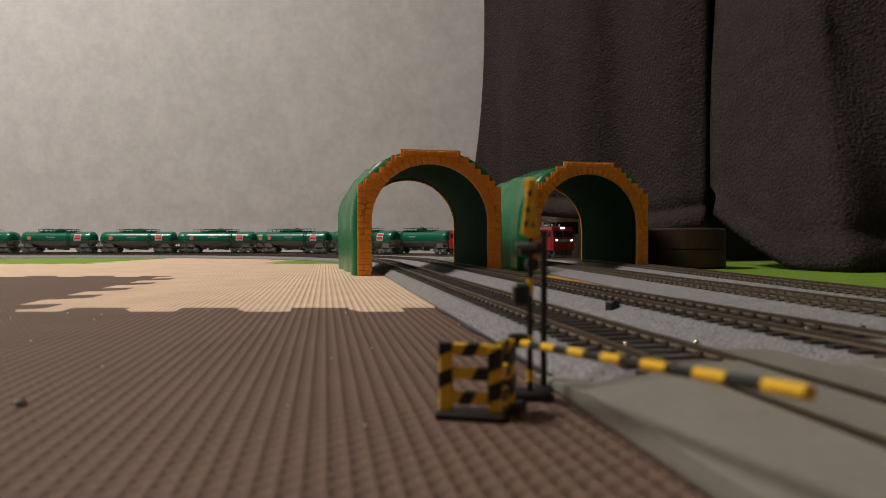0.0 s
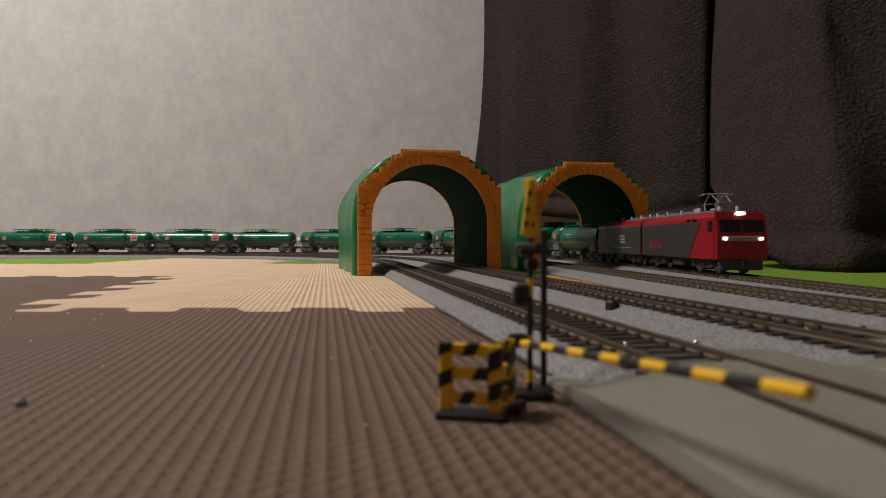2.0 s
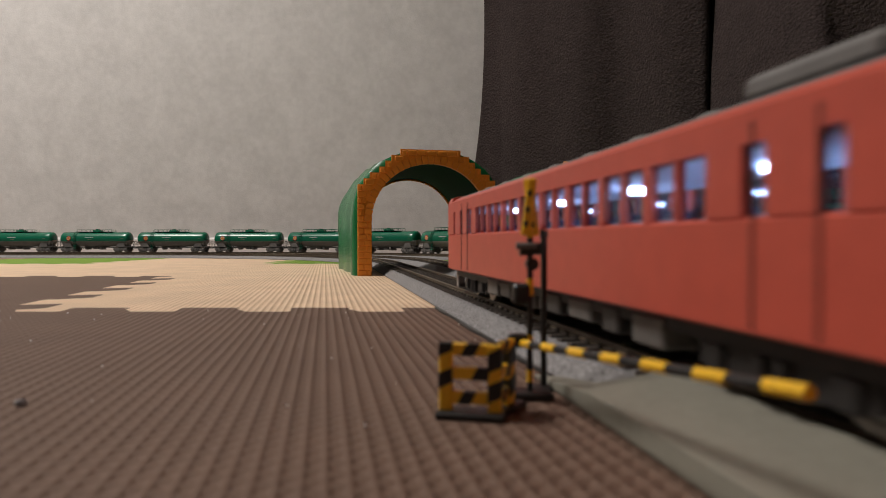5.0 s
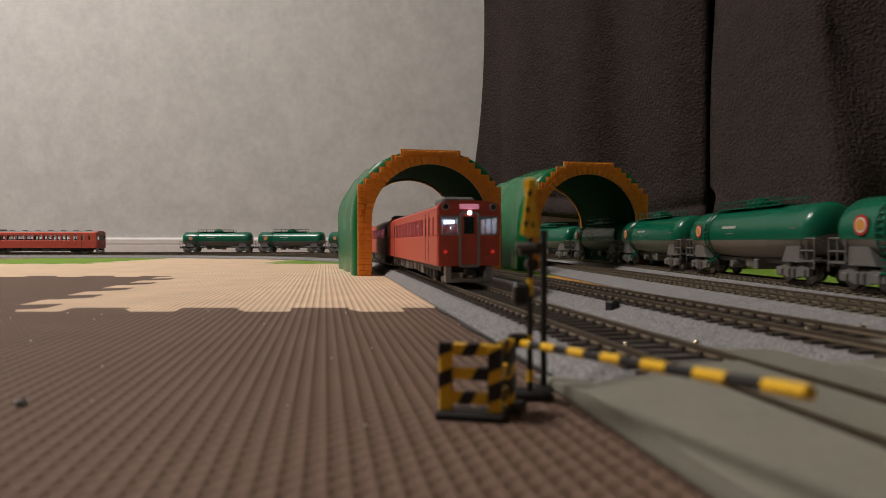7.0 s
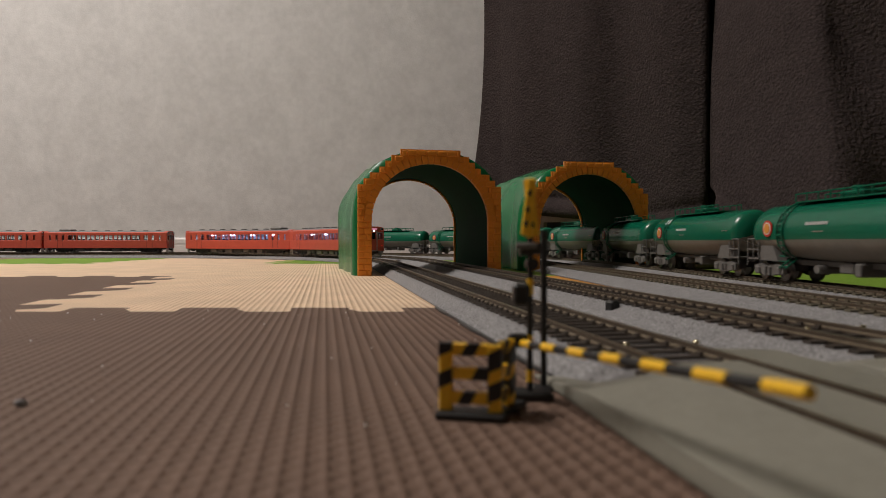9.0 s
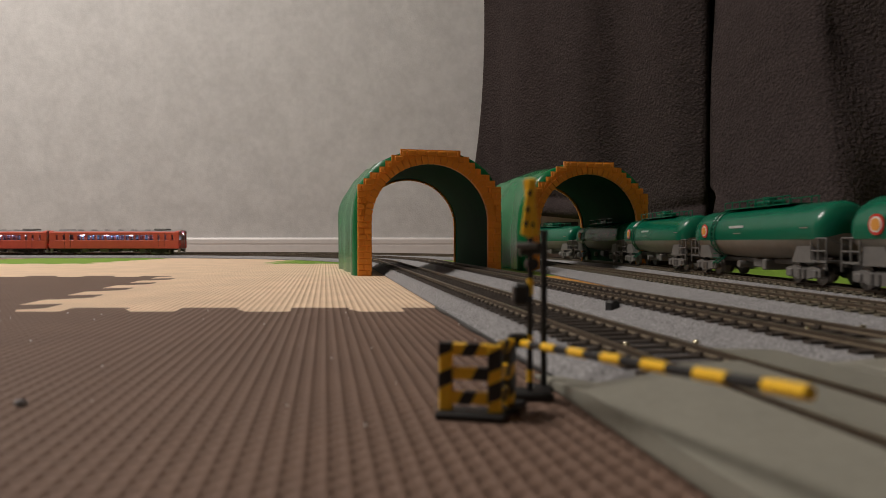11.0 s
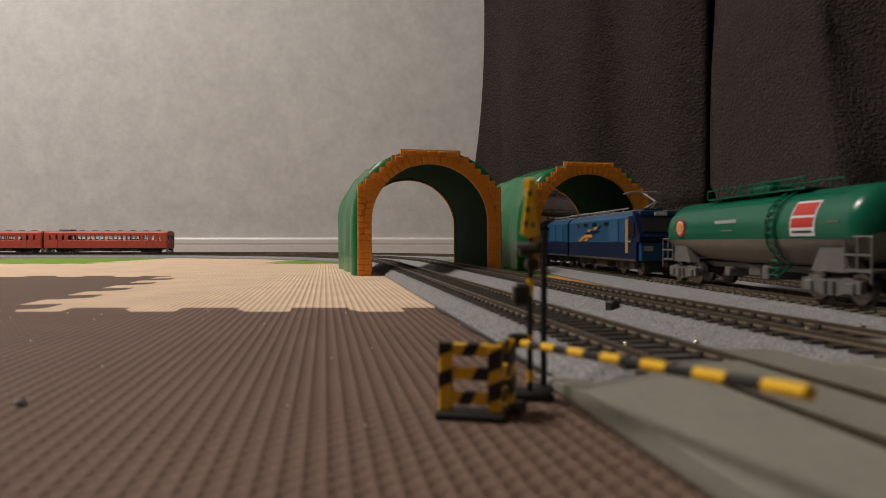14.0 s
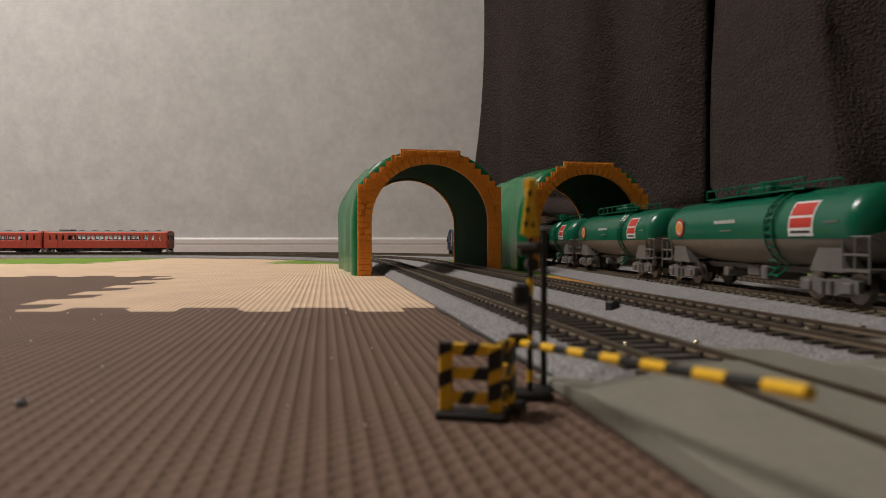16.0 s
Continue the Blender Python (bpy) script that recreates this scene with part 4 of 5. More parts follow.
def red_unit(front):
    """One half of the two-part red locomotive, cab at +x."""
    t = thing("electric_locomotive", "red and dark grey model locomotive half unit" + (" with lit lamps" if front else ""), "locomotive", group="two-part red locomotive")
    H, W, L = 0.0440, 0.0181, 0.0765
    sec = [(-W, 0.0105), (-W, 0.0400), (-W + 0.0030, H - 0.0008), (-W + 0.0055, H), (W - 0.0055, H), (W - 0.0030, H - 0.0008), (W, 0.0400), (W, 0.0105)]
    body = part("body", prism(sec, -L, L - 0.004, "x"), "loco_red", t, "deep red body shell")
    side = [(L - 0.004, 0.0105), (L + 0.0005, 0.0105), (L + 0.001, 0.0270), (L - 0.0035, H - 0.0005), (L - 0.004, H - 0.0003)]
    cab = part("cab_front", prism(side, -W + 0.0006, W - 0.0006, "y"), "loco_red", t, "red cab front")
    base = Matrix.Translation((L - 0.0010, 0, 0.0340)) @ Matrix.Rotation(-radians(15), 4, "Y")
    for y0, y1 in ((-0.0155, -0.0008), (0.0008, 0.0155)):
        part("windscreen", box(0, 0.0006, y0, y1, -0.0048, 0.0042, 0.0002, base), "window_dark", cab, "dark glass windscreen")
    part("lamp_panel", box(L, L + 0.0016, -0.0150, 0.0150, 0.0232, 0.0266, 0.0003), "frame_grey", cab, "pale lamp panel")
    lamp = "lamp_white" if front else "window_dark"
    for y in (-0.0125, 0.0125):
        part("headlamp", box(L, L + 0.0021, y - 0.0013, y + 0.0013, 0.0239, 0.0259), lamp, cab, "lit lamp" if front else "dark lamp")
    for y in (-0.0017, 0.0017):
        part("top_lamp", box(L - 0.0058, L - 0.0020, y - 0.0014, y + 0.0014, 0.0414, 0.0436), lamp, cab, "small lamp above the windscreen")
    part("apron", box(L - 0.006, L + 0.0005, -0.0150, 0.0150, 0.0030, 0.0108, 0.0008), "under_grey", t, "grey front apron")
    part("coupler", box(L, L + 0.006, -0.0018, 0.0018, 0.0060, 0.0095), "under_black", t)
    part("bellows", box(-L - 0.0045, -L, -0.0130, 0.0130, 0.0110, 0.0400), "under_black", t)
    for s in (-1, 1):
        y0, y1 = sorted((s * W, s * (W + 0.0004)))
        part("side_band", prism([(-L, 0.0110), (0.030, 0.0110), (0.052, 0.0372), (-L, 0.0372)], y0, y1, "y"), "loco_grey", body, "dark grey slanted band")
        p0, p1 = sorted((s * (W + 0.0003), s * (W + 0.0007)))
        if not front:
            for k, (za, zb) in enumerate(((0.0212, 0.0238), (0.0244, 0.0268), (0.0274, 0.0298))):
                xa = -0.030 + 0.0013 * k
                part("mark", prism([(xa, za), (xa + 0.017, za), (xa + 0.018, zb), (xa + 0.001, zb)], p0, p1, "y"), "frame_grey", body, "white slanted mark")
            part("stripe", box(-0.050, 0.010, p0, p1, 0.0168, 0.0175), "frame_grey", body, "thin white stripe")
        else:
            part("mark", prism([(-0.0560, 0.0195), (-0.0505, 0.0195), (-0.0490, 0.0268), (-0.0530, 0.0268)], p0, p1, "y"), "loco_red", body, "small red mark")
            for k in range(4):
                xx = -0.0470 + 0.0058 * k
                part("mark", prism([(xx, 0.0200), (xx + 0.0042, 0.0200), (xx + 0.0048, 0.0228), (xx + 0.0006, 0.0228)], p0, p1, "y"), "loco_red", body, "small red mark")
            part("stripe", box(-0.056, -0.026, p0, p1, 0.0180, 0.0185), "frame_grey", body, "thin white stripe")
        for x in (0.030, 0.041):
            part("vent", box(x - 0.0032, x + 0.0032, *sorted((s * (W - 0.0002), s * (W + 0.0006))), 0.0378, 0.0394), "window_dark", body, "dark side vent")
        part("cab_window", box(0.0635, 0.0705, *sorted((s * (W - 0.0002), s * (W + 0.0003))), 0.0300, 0.0378), "window_dark", body, "dark cab side window")
    part("roof", box(-L + 0.001, L - 0.016, -0.0118, 0.0118, H - 0.0004, H + 0.0012, 0.0005), "roof_grey", t, "grey roof deck")
    for x, l in ((-0.058, 0.010), (-0.028, 0.013), (0.002, 0.010)):
        part("roof_hatch", box(x - l, x + l, -0.0080, 0.0080, H + 0.0010, H + 0.0030, 0.0006), "roof_grey", t)
    for x in (-0.070, -0.044, -0.013, 0.014, 0.018, 0.022, 0.056):
        for y in (-0.0065, 0.0065):
            part("insulator", rod((x, y, H + 0.001), (x, y, H + 0.0048), 0.0011, 10), "white", t, "white insulator")
    pantograph(t, 0.038, 2, H + 0.0012)
    underfloor(t, (-0.046, 0.046), 0.0312, "under_grey", L - 0.004)
    return t


def underfloor(t, bogies, base, mat, half):
    part("frame", box(-half, half, -0.0155, 0.0155, 0.0088, 0.0112), "under_black", t)
    for x in bogies:
        bogie(t, x, base, mat, 0.0064)
    for a, b in zip(bogies, bogies[1:]):
        m = (a + b) / 2
        part("equipment_box", box(m - 0.0115, m + 0.0115, -0.0150, 0.0150, 0.0040, 0.0095, 0.0008), mat, t)


def blue_unit(lit):
    """One half of the two-part blue locomotive, cab at +x."""
    t = thing("electric_locomotive", "two-tone blue model electric locomotive half unit with gold cab doors", "locomotive", group="two-part blue locomotive")
    H, W, L = 0.0435, 0.0181, 0.0765
    sec = [(-W, 0.0105), (-W, 0.0225), (W, 0.0225), (W, 0.0105)]
    part("lower_body", prism(sec, -L, L - 0.0030, "x"), "loco_navy", t, "navy blue lower body")
    sec = [(-W, 0.0225), (-W, 0.0390), (-W + 0.0028, H - 0.0010), (-W + 0.006, H), (W - 0.006, H), (W - 0.0028, H - 0.0010), (W, 0.0390), (W, 0.0225)]
    body = part("upper_body", prism(sec, -L, L - 0.0105, "x"), "loco_blue", t, "light blue upper body")
    cab = part("cab_front", prism([(L - 0.0105, 0.0225), (L + 0.0012, 0.0225), (L + 0.0012, 0.0262), (L - 0.0075, H - 0.0025), (L - 0.0105, H - 0.0003)], -W + 0.0004, W - 0.0004, "y"), "loco_navy", t, "navy cab front")
    base = Matrix.Translation((L - 0.0034, 0, 0.0338)) @ Matrix.Rotation(radians(-29), 4, "Y")
    part("windscreen", box(0, 0.0008, -0.0150, 0.0150, -0.0058, 0.0052, 0.0003, base), "window_dark", cab, "sloping dark windscreen")
    part("lamp_panel", box(L - 0.012, L - 0.0068, -0.0140, 0.0140, 0.0404, 0.0434, 0.0004), "loco_blue", cab, "light blue brow over the windscreen")
    part("top_lamp", box(L - 0.0075, L - 0.0060, -0.0042, 0.0042, 0.0402, 0.0426, 0.0002), "white", cab, "white lamp box")
    part("front_lower", box(L - 0.0032, L + 0.0008, -0.0165, 0.0165, 0.0100, 0.0224, 0.0006), "loco_blue", t, "light blue lower front")
    for y in (-0.0115, 0.0115):
        part("headlamp", box(L + 0.0006, L + 0.0014, y - 0.0030, y + 0.0030, 0.0168, 0.0200), "frame_grey", t, "pale lamp housing")
    part("apron", box(L - 0.004, L + 0.0006, -0.0145, 0.0145, 0.0026, 0.0100, 0.0008), "under_black", t)
    part("bellows", box(-L - 0.0045, -L, -0.0130, 0.0130, 0.0110, 0.0400), "under_black", t)
    part("coupler", box(L, L + 0.007, -0.0018, 0.0018, 0.0060, 0.0095), "under_black", t)
    for s in (-1, 1):
        w0, w1 = sorted((s * (W - 0.0002), s * (W + 0.0004)))
        part("cab_door", box(0.0555, 0.0600, w0, w1, 0.0150, 0.0380, 0.0001), "gold", body, "gold cab door")
        part("cab_window", box(0.0635, 0.0700, w0, w1 if s > 0 else w1, 0.0262, 0.0360), "window_dark", body, "dark cab window")
        part("cab_side", box(0.0605, 0.0655, *sorted((s * (W - 0.0002), s * (W + 0.0002))), 0.0225, 0.0400), "loco_navy", body, "navy cab side")
        for x in (-0.052, -0.030, -0.008, 0.018):
            part("side_window", box(x - 0.0048, x + 0.0048, w0, w1, 0.0345, 0.0375, 0.0001), "window_dark", body, "small dark side window")
        f0, f1 = sorted((s * (W + 0.0001), s * (W + 0.0005)))
        g0, g1 = sorted((s * (W + 0.0003), s * (W + 0.0007)))

        def slant(name, xa, xb, za, zb, lean, mat, y0, y1, lab):
            part(name, prism([(xa, za), (xb, za), (xb + lean, zb), (xa + lean, zb)], y0, y1, "y"), mat, body, lab)
        if lit:
            slant("stripe", -0.050, -0.040, 0.0230, 0.0275, 0.012, "gold", f0, f1, "slanted gold stripe")
            slant("stripe", -0.036, -0.026, 0.0232, 0.0256, 0.006, "gold", f0, f1, "slanted gold stripe")
            slant("stripe", -0.034, -0.006, 0.0292, 0.0312, 0.010, "loco_navy", f0, f1, "slanted navy stripe")
            slant("stripe", -0.026, -0.018, 0.0305, 0.0330, 0.005, "gold", g0, g1, "slanted gold stripe")
            slant("stripe", -0.012, -0.004, 0.0318, 0.0345, 0.006, "gold", g0, g1, "slanted gold stripe")
            slant("stripe", 0.000, 0.004, 0.0330, 0.0352, 0.004, "loco_navy", f0, f1, "slanted navy stripe")
            part("name_bar", box(-0.032, -0.012, g0, g1, 0.0262, 0.0286), "logo_orange", body, "orange lettering bar")
            slant("panel", 0.024, 0.042, 0.0230, 0.0385, 0.0, "loco_panel", f0, f1, "slightly lighter side panel")
        else:
            for k, (za, zb) in enumerate(((0.0275, 0.0292), (0.0298, 0.0314), (0.0320, 0.0336))):
                slant("mark", 0.016 + 0.0012 * k, 0.028 + 0.0014 * k + 0.001 * (k == 2), za, zb, 0.001, "white", f0, f1, "white slanted mark")
            part("stripe", box(0.004, 0.032, f0, f1, 0.0250, 0.0256), "white", body, "thin white stripe")
            for xa in (-0.062, -0.036):
                slant("panel", xa, xa + 0.020, 0.0232, 0.0385, 0.0, "loco_panel", f0, f1, "slightly lighter side panel")
        part("sill", box(-L + 0.001, L - 0.004, *sorted((s * (W - 0.001), s * (W + 0.0003))), 0.0098, 0.0112), "under_grey", t, "grey sill strip")
        part("number_bar", box(0.0605, 0.0655, g0, g1, 0.0225, 0.0235), "frame_grey", body, "small pale mark")
    part("roof", box(-L + 0.002, L - 0.020, -0.0115, 0.0115, H - 0.0004, H + 0.0010, 0.0004), "roof_grey", t, "grey roof deck")
    part("roof_hood", box(-L + 0.003, -L + 0.022, -0.0095, 0.0095, H + 0.0008, H + 0.0042, 0.0012), "roof_grey", t)
    part("roof_hood", box(-0.040, -0.012, -0.0090, 0.0090, H + 0.0008, H + 0.0030, 0.0008), "roof_grey", t)
    bm = bmesh.new()
    for y in (-0.0098, 0.0098):
        railing(bm, [(-L + 0.006, y, H + 0.0030), (0.040, y, H + 0.0030)], 0.0005)
        for x in (-0.05, -0.03, -0.01, 0.01, 0.03):
            add_rod(bm, (x, y, H), (x, y, H + 0.003), 0.0005, 6)
    part("roof_pipe", bm, "frame_grey", t)
    pantograph(t, 0.050, 1, H + 0.0010, 1)
    part("frame", box(-L + 0.002, L - 0.006, -0.0155, 0.0155, 0.0088, 0.0112), "under_black", t)
    for x in (-0.046, 0.046):
        bogie(t, x, 0.0312, "under_grey", 0.0066)
    part("equipment_box", box(-0.0125, 0.0125, -0.0152, 0.0152, 0.0036, 0.0095, 0.0008), "under_grey", t)
    return t


def railcar(lit, label):
    """Diesel railcar with a gangway door in each end."""
    t = thing("diesel_railcar", label, "railcar", group="vermilion railcars")
    W, L, H = 0.0180, 0.1305, 0.0472
    z0, sill, lintel, eave = 0.0110, 0.0280, 0.0385, 0.0432
    floor_b = part("lower_body", box(-L, L, -W, W, z0, sill, 0.0006), "kiha_red", t, "vermilion lower body")
    part("underframe", box(-L + 0.006, L - 0.006, -0.0145, 0.0145, z0 - 0.003, z0 - 0.0001), "under_black", t)
    sec = [(-W, lintel), (-W, eave), (-W + 0.0030, eave + 0.0020), (W - 0.0030, eave + 0.0020), (W, eave), (W, lintel)]
    part("upper_body", prism(sec, -L, L, "x"), "kiha_red", t, "vermilion cornice")
    sec = [(-W + 0.0026, eave + 0.0016), (-W + 0.0050, H - 0.0010), (-0.008, H + 0.0004), (0.008, H + 0.0004), (W - 0.0050, H - 0.0010), (W - 0.0026, eave + 0.0016)]
    part("roof", prism(sec, -L + 0.004, L - 0.004, "x"), "kiha_roof", t, "grey curved roof")
    # window openings: (from, to) along the side
    wins = [(-0.1175, -0.1140), (-0.1040, -0.0985), (-0.0905, -0.0815)]
    x = -0.0740
    for k in range(8):
        wins += [(x, x + 0.0080), (x + 0.0090, x + 0.0170)]
        x += 0.0195
    wins += [(0.0880, 0.0930), (0.1020, 0.1062), (0.1165, 0.1200)]
    for s in (-1, 1):
        y0, y1 = sorted((s * (W - 0.0016), s * W))
        edge = -L
        for a, b in wins + [(L, L)]:
            part("window_post", box(edge, a, y0, y1, sill, lintel), "kiha_red", t)
            edge = b
        for a, b in wins:
            p = part("window", box(a, b, s * (W - 0.0012) - 0.0001, s * (W - 0.0012) + 0.0001, sill, lintel), "pane_lit" if lit else "pane", t, "window pane")
            p.visible_shadow = False
        for dx in (-0.0940, 0.0965):
            part("door", box(dx - 0.0062, dx - 0.0058, *sorted((s * (W - 0.0002), s * (W + 0.0002))), z0 + 0.001, lintel + 0.003), "under_black", t, "dark door seam")
            part("door", box(dx + 0.0058, dx + 0.0062, *sorted((s * (W - 0.0002), s * (W + 0.0002))), z0 + 0.001, lintel + 0.003), "under_black", t, "dark door seam")
    # inside: seats and lamps
    bm = bmesh.new()
    for k in range(12):
        xx = -0.072 + 0.0132 * k
        for y in (-0.011, 0.011):
            add_box(bm, xx, xx + 0.0025, y - 0.0055, y + 0.0055, sill - 0.0002, sill + 0.0022)
    part("seats", bm, "loco_navy", t, "blue seats")
    part("cabin_floor", box(-L + 0.004, L - 0.004, -W + 0.002, W - 0.002, sill + 0.0001, sill + 0.0004), "liner", t, "pale cabin floor")
    part("cabin_ceiling", box(-L + 0.004, L - 0.004, -W + 0.002, W - 0.002, lintel - 0.0005, lintel - 0.0001), "liner", t, "pale cabin ceiling")
    if lit:
        for k in range(4):
            xx = -0.075 + 0.050 * k
            part("cabin_lamp", box(xx - 0.0022, xx + 0.0022, -0.0025, 0.0025, lintel - 0.0020, lintel - 0.0006), "led", t, "small bright cabin lamp")
    for e in (-1, 1):
        xo = e * L

        def fb(name, d, ya, yb, za, zb, mat, parent=t, lab="", bev=0.0):
            return part(name, box(*sorted((xo - e * 0.0004, xo + e * d)), ya, yb, za, zb, bev), mat, parent, lab)
        end = fb("end_wall", 0.0012, -W + 0.0004, W - 0.0004, z0, sill + 0.0005, "kiha_red", t, "vermilion end wall", 0.0004)
        fb("end_wall", 0.0012, -W + 0.0004, W - 0.0004, lintel - 0.0001, eave + 0.0012, "kiha_red", t, "", 0.0004)
        for ya, yb in ((-W + 0.0004, -0.0158), (-0.0064, -0.0046), (0.0046, 0.0064), (0.0158, W - 0.0004)):
            fb("end_pillar", 0.0011, ya, yb, sill + 0.0004, lintel, "kiha_red")
        for ya, yb in ((-0.0158, -0.0064), (0.0064, 0.0158)):
            fb("windscreen", 0.0004, ya, yb, sill + 0.0005, lintel, "pane", end, "cab windscreen")
            bm = bmesh.new()
            xa = xo + e * 0.0013
            railing(bm, [(xa, ya, sill + 0.0005), (xa, ya, lintel), (xa, yb, lintel), (xa, yb, sill + 0.0005), (xa, ya, sill + 0.0005)], 0.0004)
            part("window_frame", bm, "frame_grey", end, "grey window frame")
        fb("gangway_door", 0.0005, -0.0046, 0.0046, z0 + 0.0005, lintel + 0.0012, "kiha_red", end, "vermilion gangway door")
        fb("door_window", 0.0008, -0.0028, 0.0028, sill + 0.0008, lintel - 0.0002, "window_dark", end, "dark door window")
        bm = bmesh.new()
        xa = xo + e * 0.0014
        railing(bm, [(xa, -0.0052, z0), (xa, -0.0052, lintel + 0.001), (xa, -0.0040, lintel + 0.0022), (xa, 0.0040, lintel + 0.0022), (xa, 0.0052, lintel + 0.001), (xa, 0.0052, z0), (xa, -0.0052, z0)], 0.0008)
        part("gangway_frame", bm, "frame_grey", end, "grey gangway frame")
        arc = [(-W + 0.0004, eave - 0.0008), (-W + 0.0008, eave + 0.0010)]
        arc += [(-(W - 0.0010) * math.cos(math.pi * q / 12), eave + 0.0016 + (H - eave - 0.0012) * math.sin(math.pi * q / 12) ** 0.8) for q in range(1, 12)]
        arc += [(W - 0.0008, eave + 0.0010), (W - 0.0004, eave - 0.0008)]
        part("brow", prism(arc, *sorted((xo - e * 0.0060, xo + e * 0.0010)), "x"), "kiha_red", t, "rounded vermilion roof brow")
        fb("sign_box", 0.0016, -0.0055, 0.0055, eave - 0.0006, eave + 0.0022, "pink_glow" if lit else "frame_grey", end, "lit destination box", 0.0003)
        if lit:
            part("headlamp", rod((xo, 0, lintel + 0.0020), (xo + e * 0.0022, 0, lintel + 0.0020), 0.0012, 16), "lamp_white", end, "bright white lamp")
        for y in (-0.0135, 0.0135):
            part("horn_ring", rod((xo, y, eave + 0.0006), (xo + e * 0.0022, y, eave + 0.0006), 0.0021, 16), "frame_grey", end, "grey round lamp")
            part("lens", rod((xo, y, eave + 0.0006), (xo + e * 0.0026, y, eave + 0.0006), 0.0014, 14), "window_dark", end)
            part("tail_lamp", rod((xo, y, 0.0190), (xo + e * 0.0021, y, 0.0190), 0.0009, 12), "lamp_red" if lit else "logo_red", end, "red tail lamp")
        for y in (-0.0100, 0.0100):
            fb("step_panel", 0.0018, y - 0.003, y + 0.003, 0.0140, 0.0172, "kiha_red", end, "", 0.0003)
        part("apron", box(*sorted((xo - e * 0.003, xo + e * 0.001)), -0.0135, 0.0135, 0.0018, 0.0042, 0.0005), "frame_grey", t, "pale grey snow plough")
        for y in (-0.0118, 0.0118):
            part("apron", box(*sorted((xo - e * 0.003, xo + e * 0.001)), y - 0.0018, y + 0.0018, 0.0018, z0, 0.0005), "frame_grey", t)
        part("coupler", box(*sorted((xo - e * 0.004, xo + e * 0.0038)), -0.0022, 0.0022, 0.0058, 0.0098, 0.0006), "under_black", t)
    # roof kit
    part("roof_unit", box(0.0770, 0.1040, -0.0100, 0.0100, H - 0.0004, H + 0.0042, 0.0014), "roof_grey", t, "grey roof cooler unit")
    for k in range(7):
        xx = -0.1050 + 0.0275 * k
        part("roof_vent", box(xx - 0.0035, xx + 0.0035, -0.0050, 0.0050, H - 0.0002, H + 0.0024, 0.0006), "roof_grey", t, "grey roof ventilator")
    for x in (-0.090, 0.090):
        bogie(t, x, 0.0262, "under_black", 0.0054)
    for k, (a, b, d) in enumerate(((-0.066, -0.052, 0.004), (-0.048, -0.036, 0.0046), (-0.030, -0.012, 0.0036), (-0.006, 0.010, 0.0042), (0.016, 0.030, 0.0048), (0.036, 0.044, 0.004), (0.050, 0.062, 0.0036))):
        for y in (-1, 1):
            part("equipment_box", box(a, b, *sorted((y * 0.006, y * 0.0150)), d, z0 - 0.001, 0.0006), "under_grey" if k % 2 else "bogie_grey", t)
    return t


# ---- the trains ----
# tables of (seconds, metres along the track)
RED_REAR = [(0.0, 0.538), (0.5, 0.43), (1.0, 0.303), (1.5, 0.177), (2.0, 0.05), (2.5, -0.077), (3.0, -0.198), (3.5, -0.315), (4.2, -0.466), (6.5, -1.01), (7.0, -1.126), (8.0, -1.361), (9.2, -1.6385), (11.3, -2.123), (12.0, -2.284), (16.0, -3.2)]
BLUE_FRONT = [(0.0, -2.67), (11.3, -0.555), (12.0, -0.418), (13.0, -0.235), (14.0, -0.056), (15.0, 0.127), (16.0, 0.312)]
TAIL_END = [(0.0, 0.476), (2.0, 0.899), (16.0, 3.85)]
CAR_FRONT = [(0.0, -1.85), (4.2, -0.688), (6.5, -0.067), (7.0, 0.087), (7.5, 0.236), (8.0, 0.388), (8.5, 0.522), (9.0, 0.672), (11.3, 1.302), (12.0, 1.485), (16.0, 2.5)]
STOP_FRONT = [(0.0, 2.3), (6.5, 1.058), (7.0, 0.9615), (7.5, 0.878), (8.0, 0.818), (8.6, 0.811), (16.0, 0.811)]
TANK_PITCH, TANK_HALF = 0.1835, 0.0624
TRAIN = 1.076
MOVERS = []


def enlarged(t, along=TRAIN):
    """Brings a car to the gauge of the tracks, before it is copied."""
    for me in {o.data for o in t.children_recursive if o.type == "MESH"}:
        me.transform(Matrix.Diagonal((along, TRAIN, TRAIN, 1.0)))
    return t


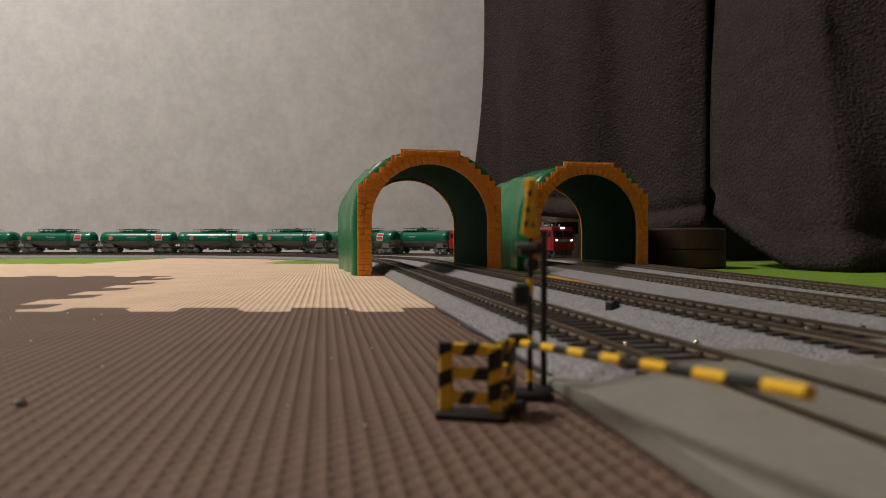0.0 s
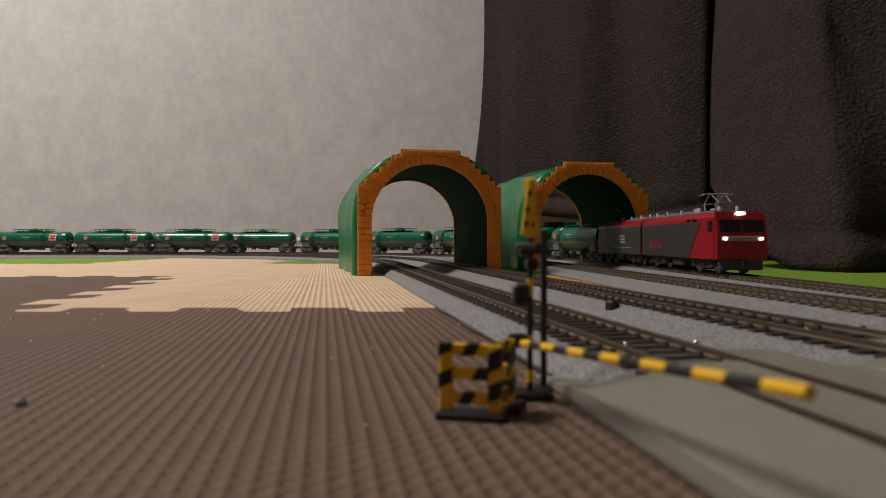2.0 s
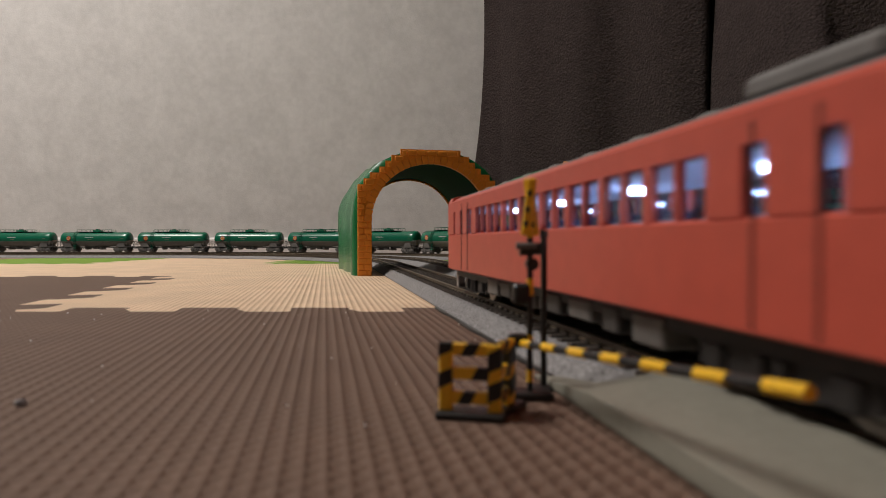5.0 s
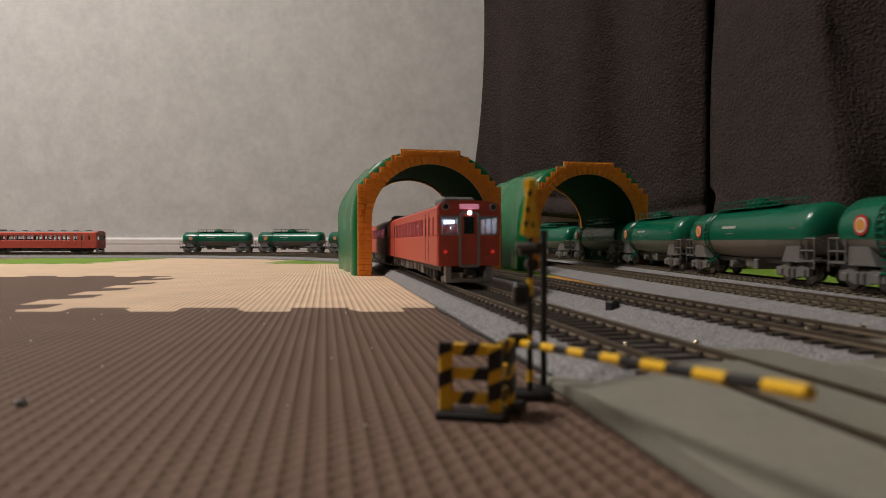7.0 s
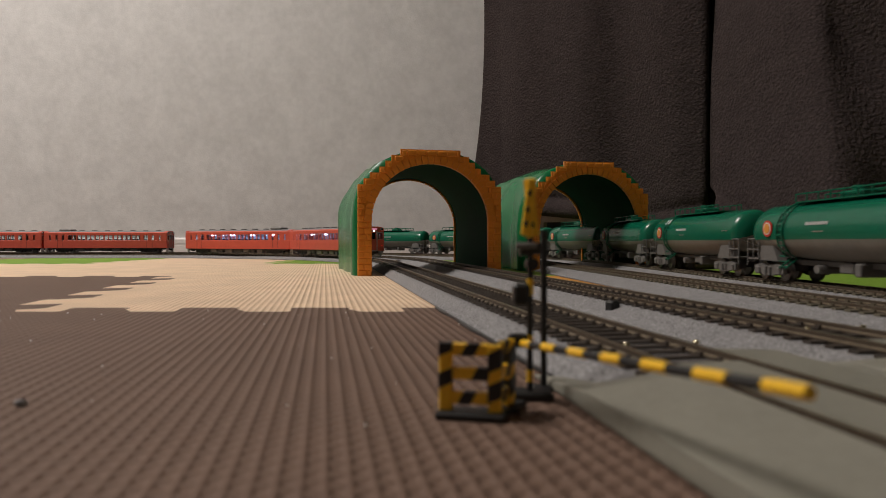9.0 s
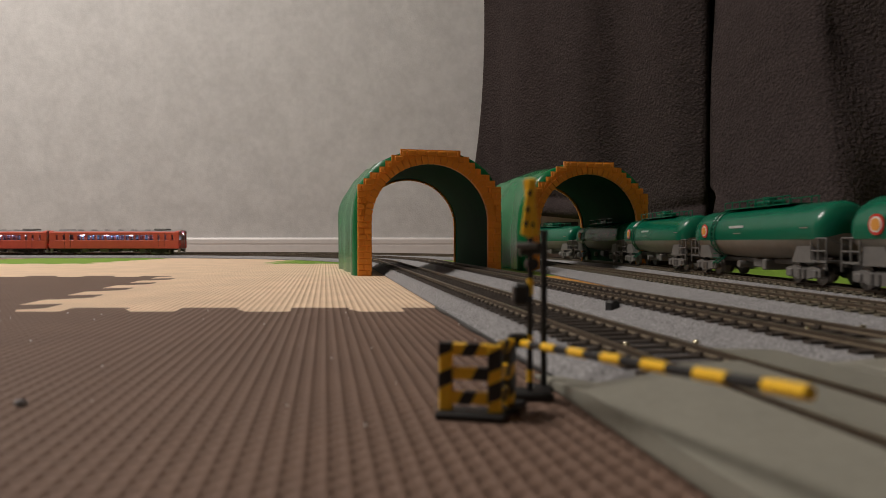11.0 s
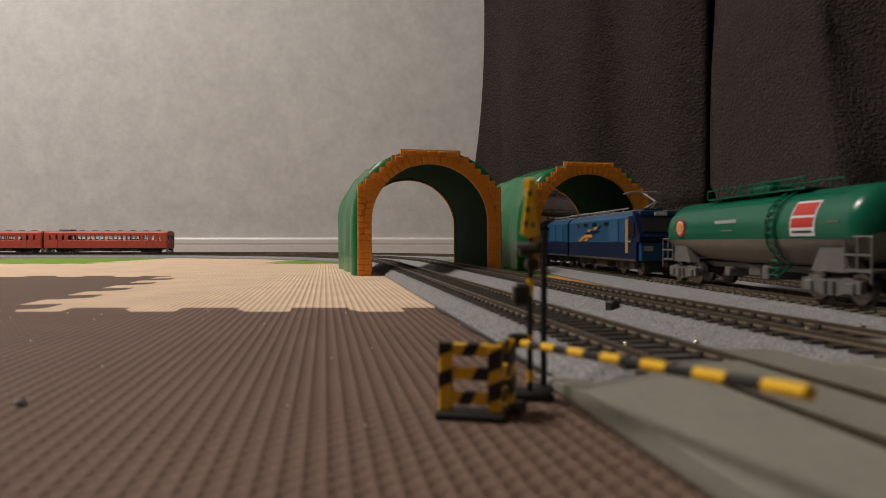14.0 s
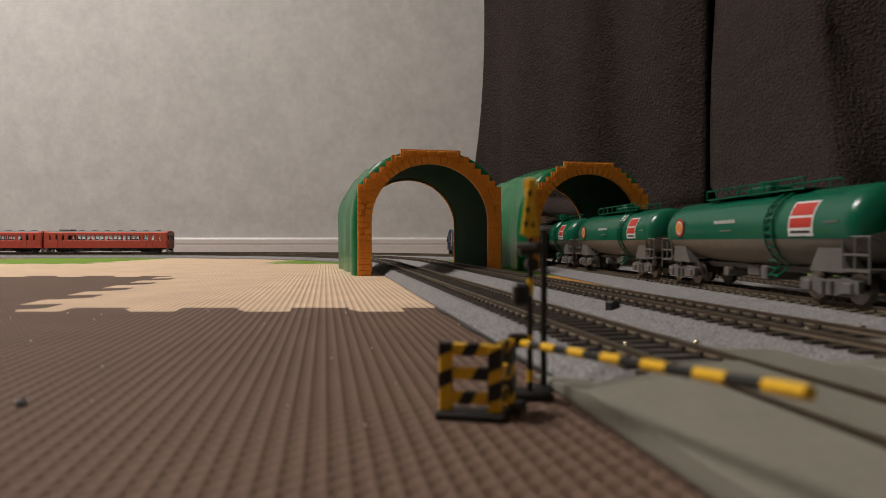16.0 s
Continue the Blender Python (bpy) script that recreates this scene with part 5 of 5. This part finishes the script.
def build_trains():
    flip = Matrix.Rotation(math.pi, 4, "Z")
    one = Matrix.Identity(4)
    plain = enlarged(tank_wagon(False))
    square = enlarged(tank_wagon(True))
    used = {False: False, True: False}

    def wagon(kind):
        src = square if kind else plain
        if not used[kind]:
            used[kind] = True
            return src
        return copy_thing(src, Matrix.Identity(4))
    MOVERS.append((enlarged(red_unit(False), 1.03), 3, lambda t: glide(RED_REAR, t) - 0.0826, 0.0474, one))
    MOVERS.append((enlarged(red_unit(True), 1.03), 3, lambda t: glide(RED_REAR, t) - 0.0826 - 0.1633, 0.0474, flip))
    for k in range(13):
        MOVERS.append((wagon(False), 3, lambda t, k=k: glide(RED_REAR, t) + TANK_PITCH * (k + 0.5), TANK_HALF, flip))
    lead = enlarged(blue_unit(False))
    MOVERS.append((lead, 2, lambda t: glide(BLUE_FRONT, t) - 0.0834, 0.0495, one))
    trail = enlarged(blue_unit(True))
    MOVERS.append((trail, 2, lambda t: glide(BLUE_FRONT, t) - 0.0834 - 0.1705, 0.0495, flip))
    for k in range(6):
        MOVERS.append((wagon(True), 2, lambda t, k=k: glide(BLUE_FRONT, t) - 0.3620 - TANK_PITCH * (k + 0.5), TANK_HALF, flip))
    for k in range(9):
        MOVERS.append((wagon(True), 2, lambda t, k=k: glide(TAIL_END, t) + TANK_PITCH * (k + 0.5), TANK_HALF, flip))
    a = railcar(True, "vermilion model diesel railcar with lit windows and a grey roof")
    b = copy_thing(a, one)
    MOVERS.append((a, 0, lambda t: glide(CAR_FRONT, t) - 0.1335, 0.0900, flip))
    MOVERS.append((b, 0, lambda t: glide(CAR_FRONT, t) - 0.1335 - 0.2680, 0.0900, flip))
    c = railcar(False, "vermilion model diesel railcar with unlit windows and a grey roof")
    d = copy_thing(c, one)
    MOVERS.append((c, 1, lambda t: glide(STOP_FRONT, t) + 0.1335, 0.0900, one))
    MOVERS.append((d, 1, lambda t: glide(STOP_FRONT, t) + 0.1335 + 0.2680, 0.0900, one))


build_trains()


def motions():
    """Each car follows its track on two bogies."""
    steps = [0.2 * k for k in range(81)]
    for ob, track, place, half, turn in MOVERS:
        walk(ob, [(t, car_pose(track, place(t), half) @ turn) for t in steps])


motions()
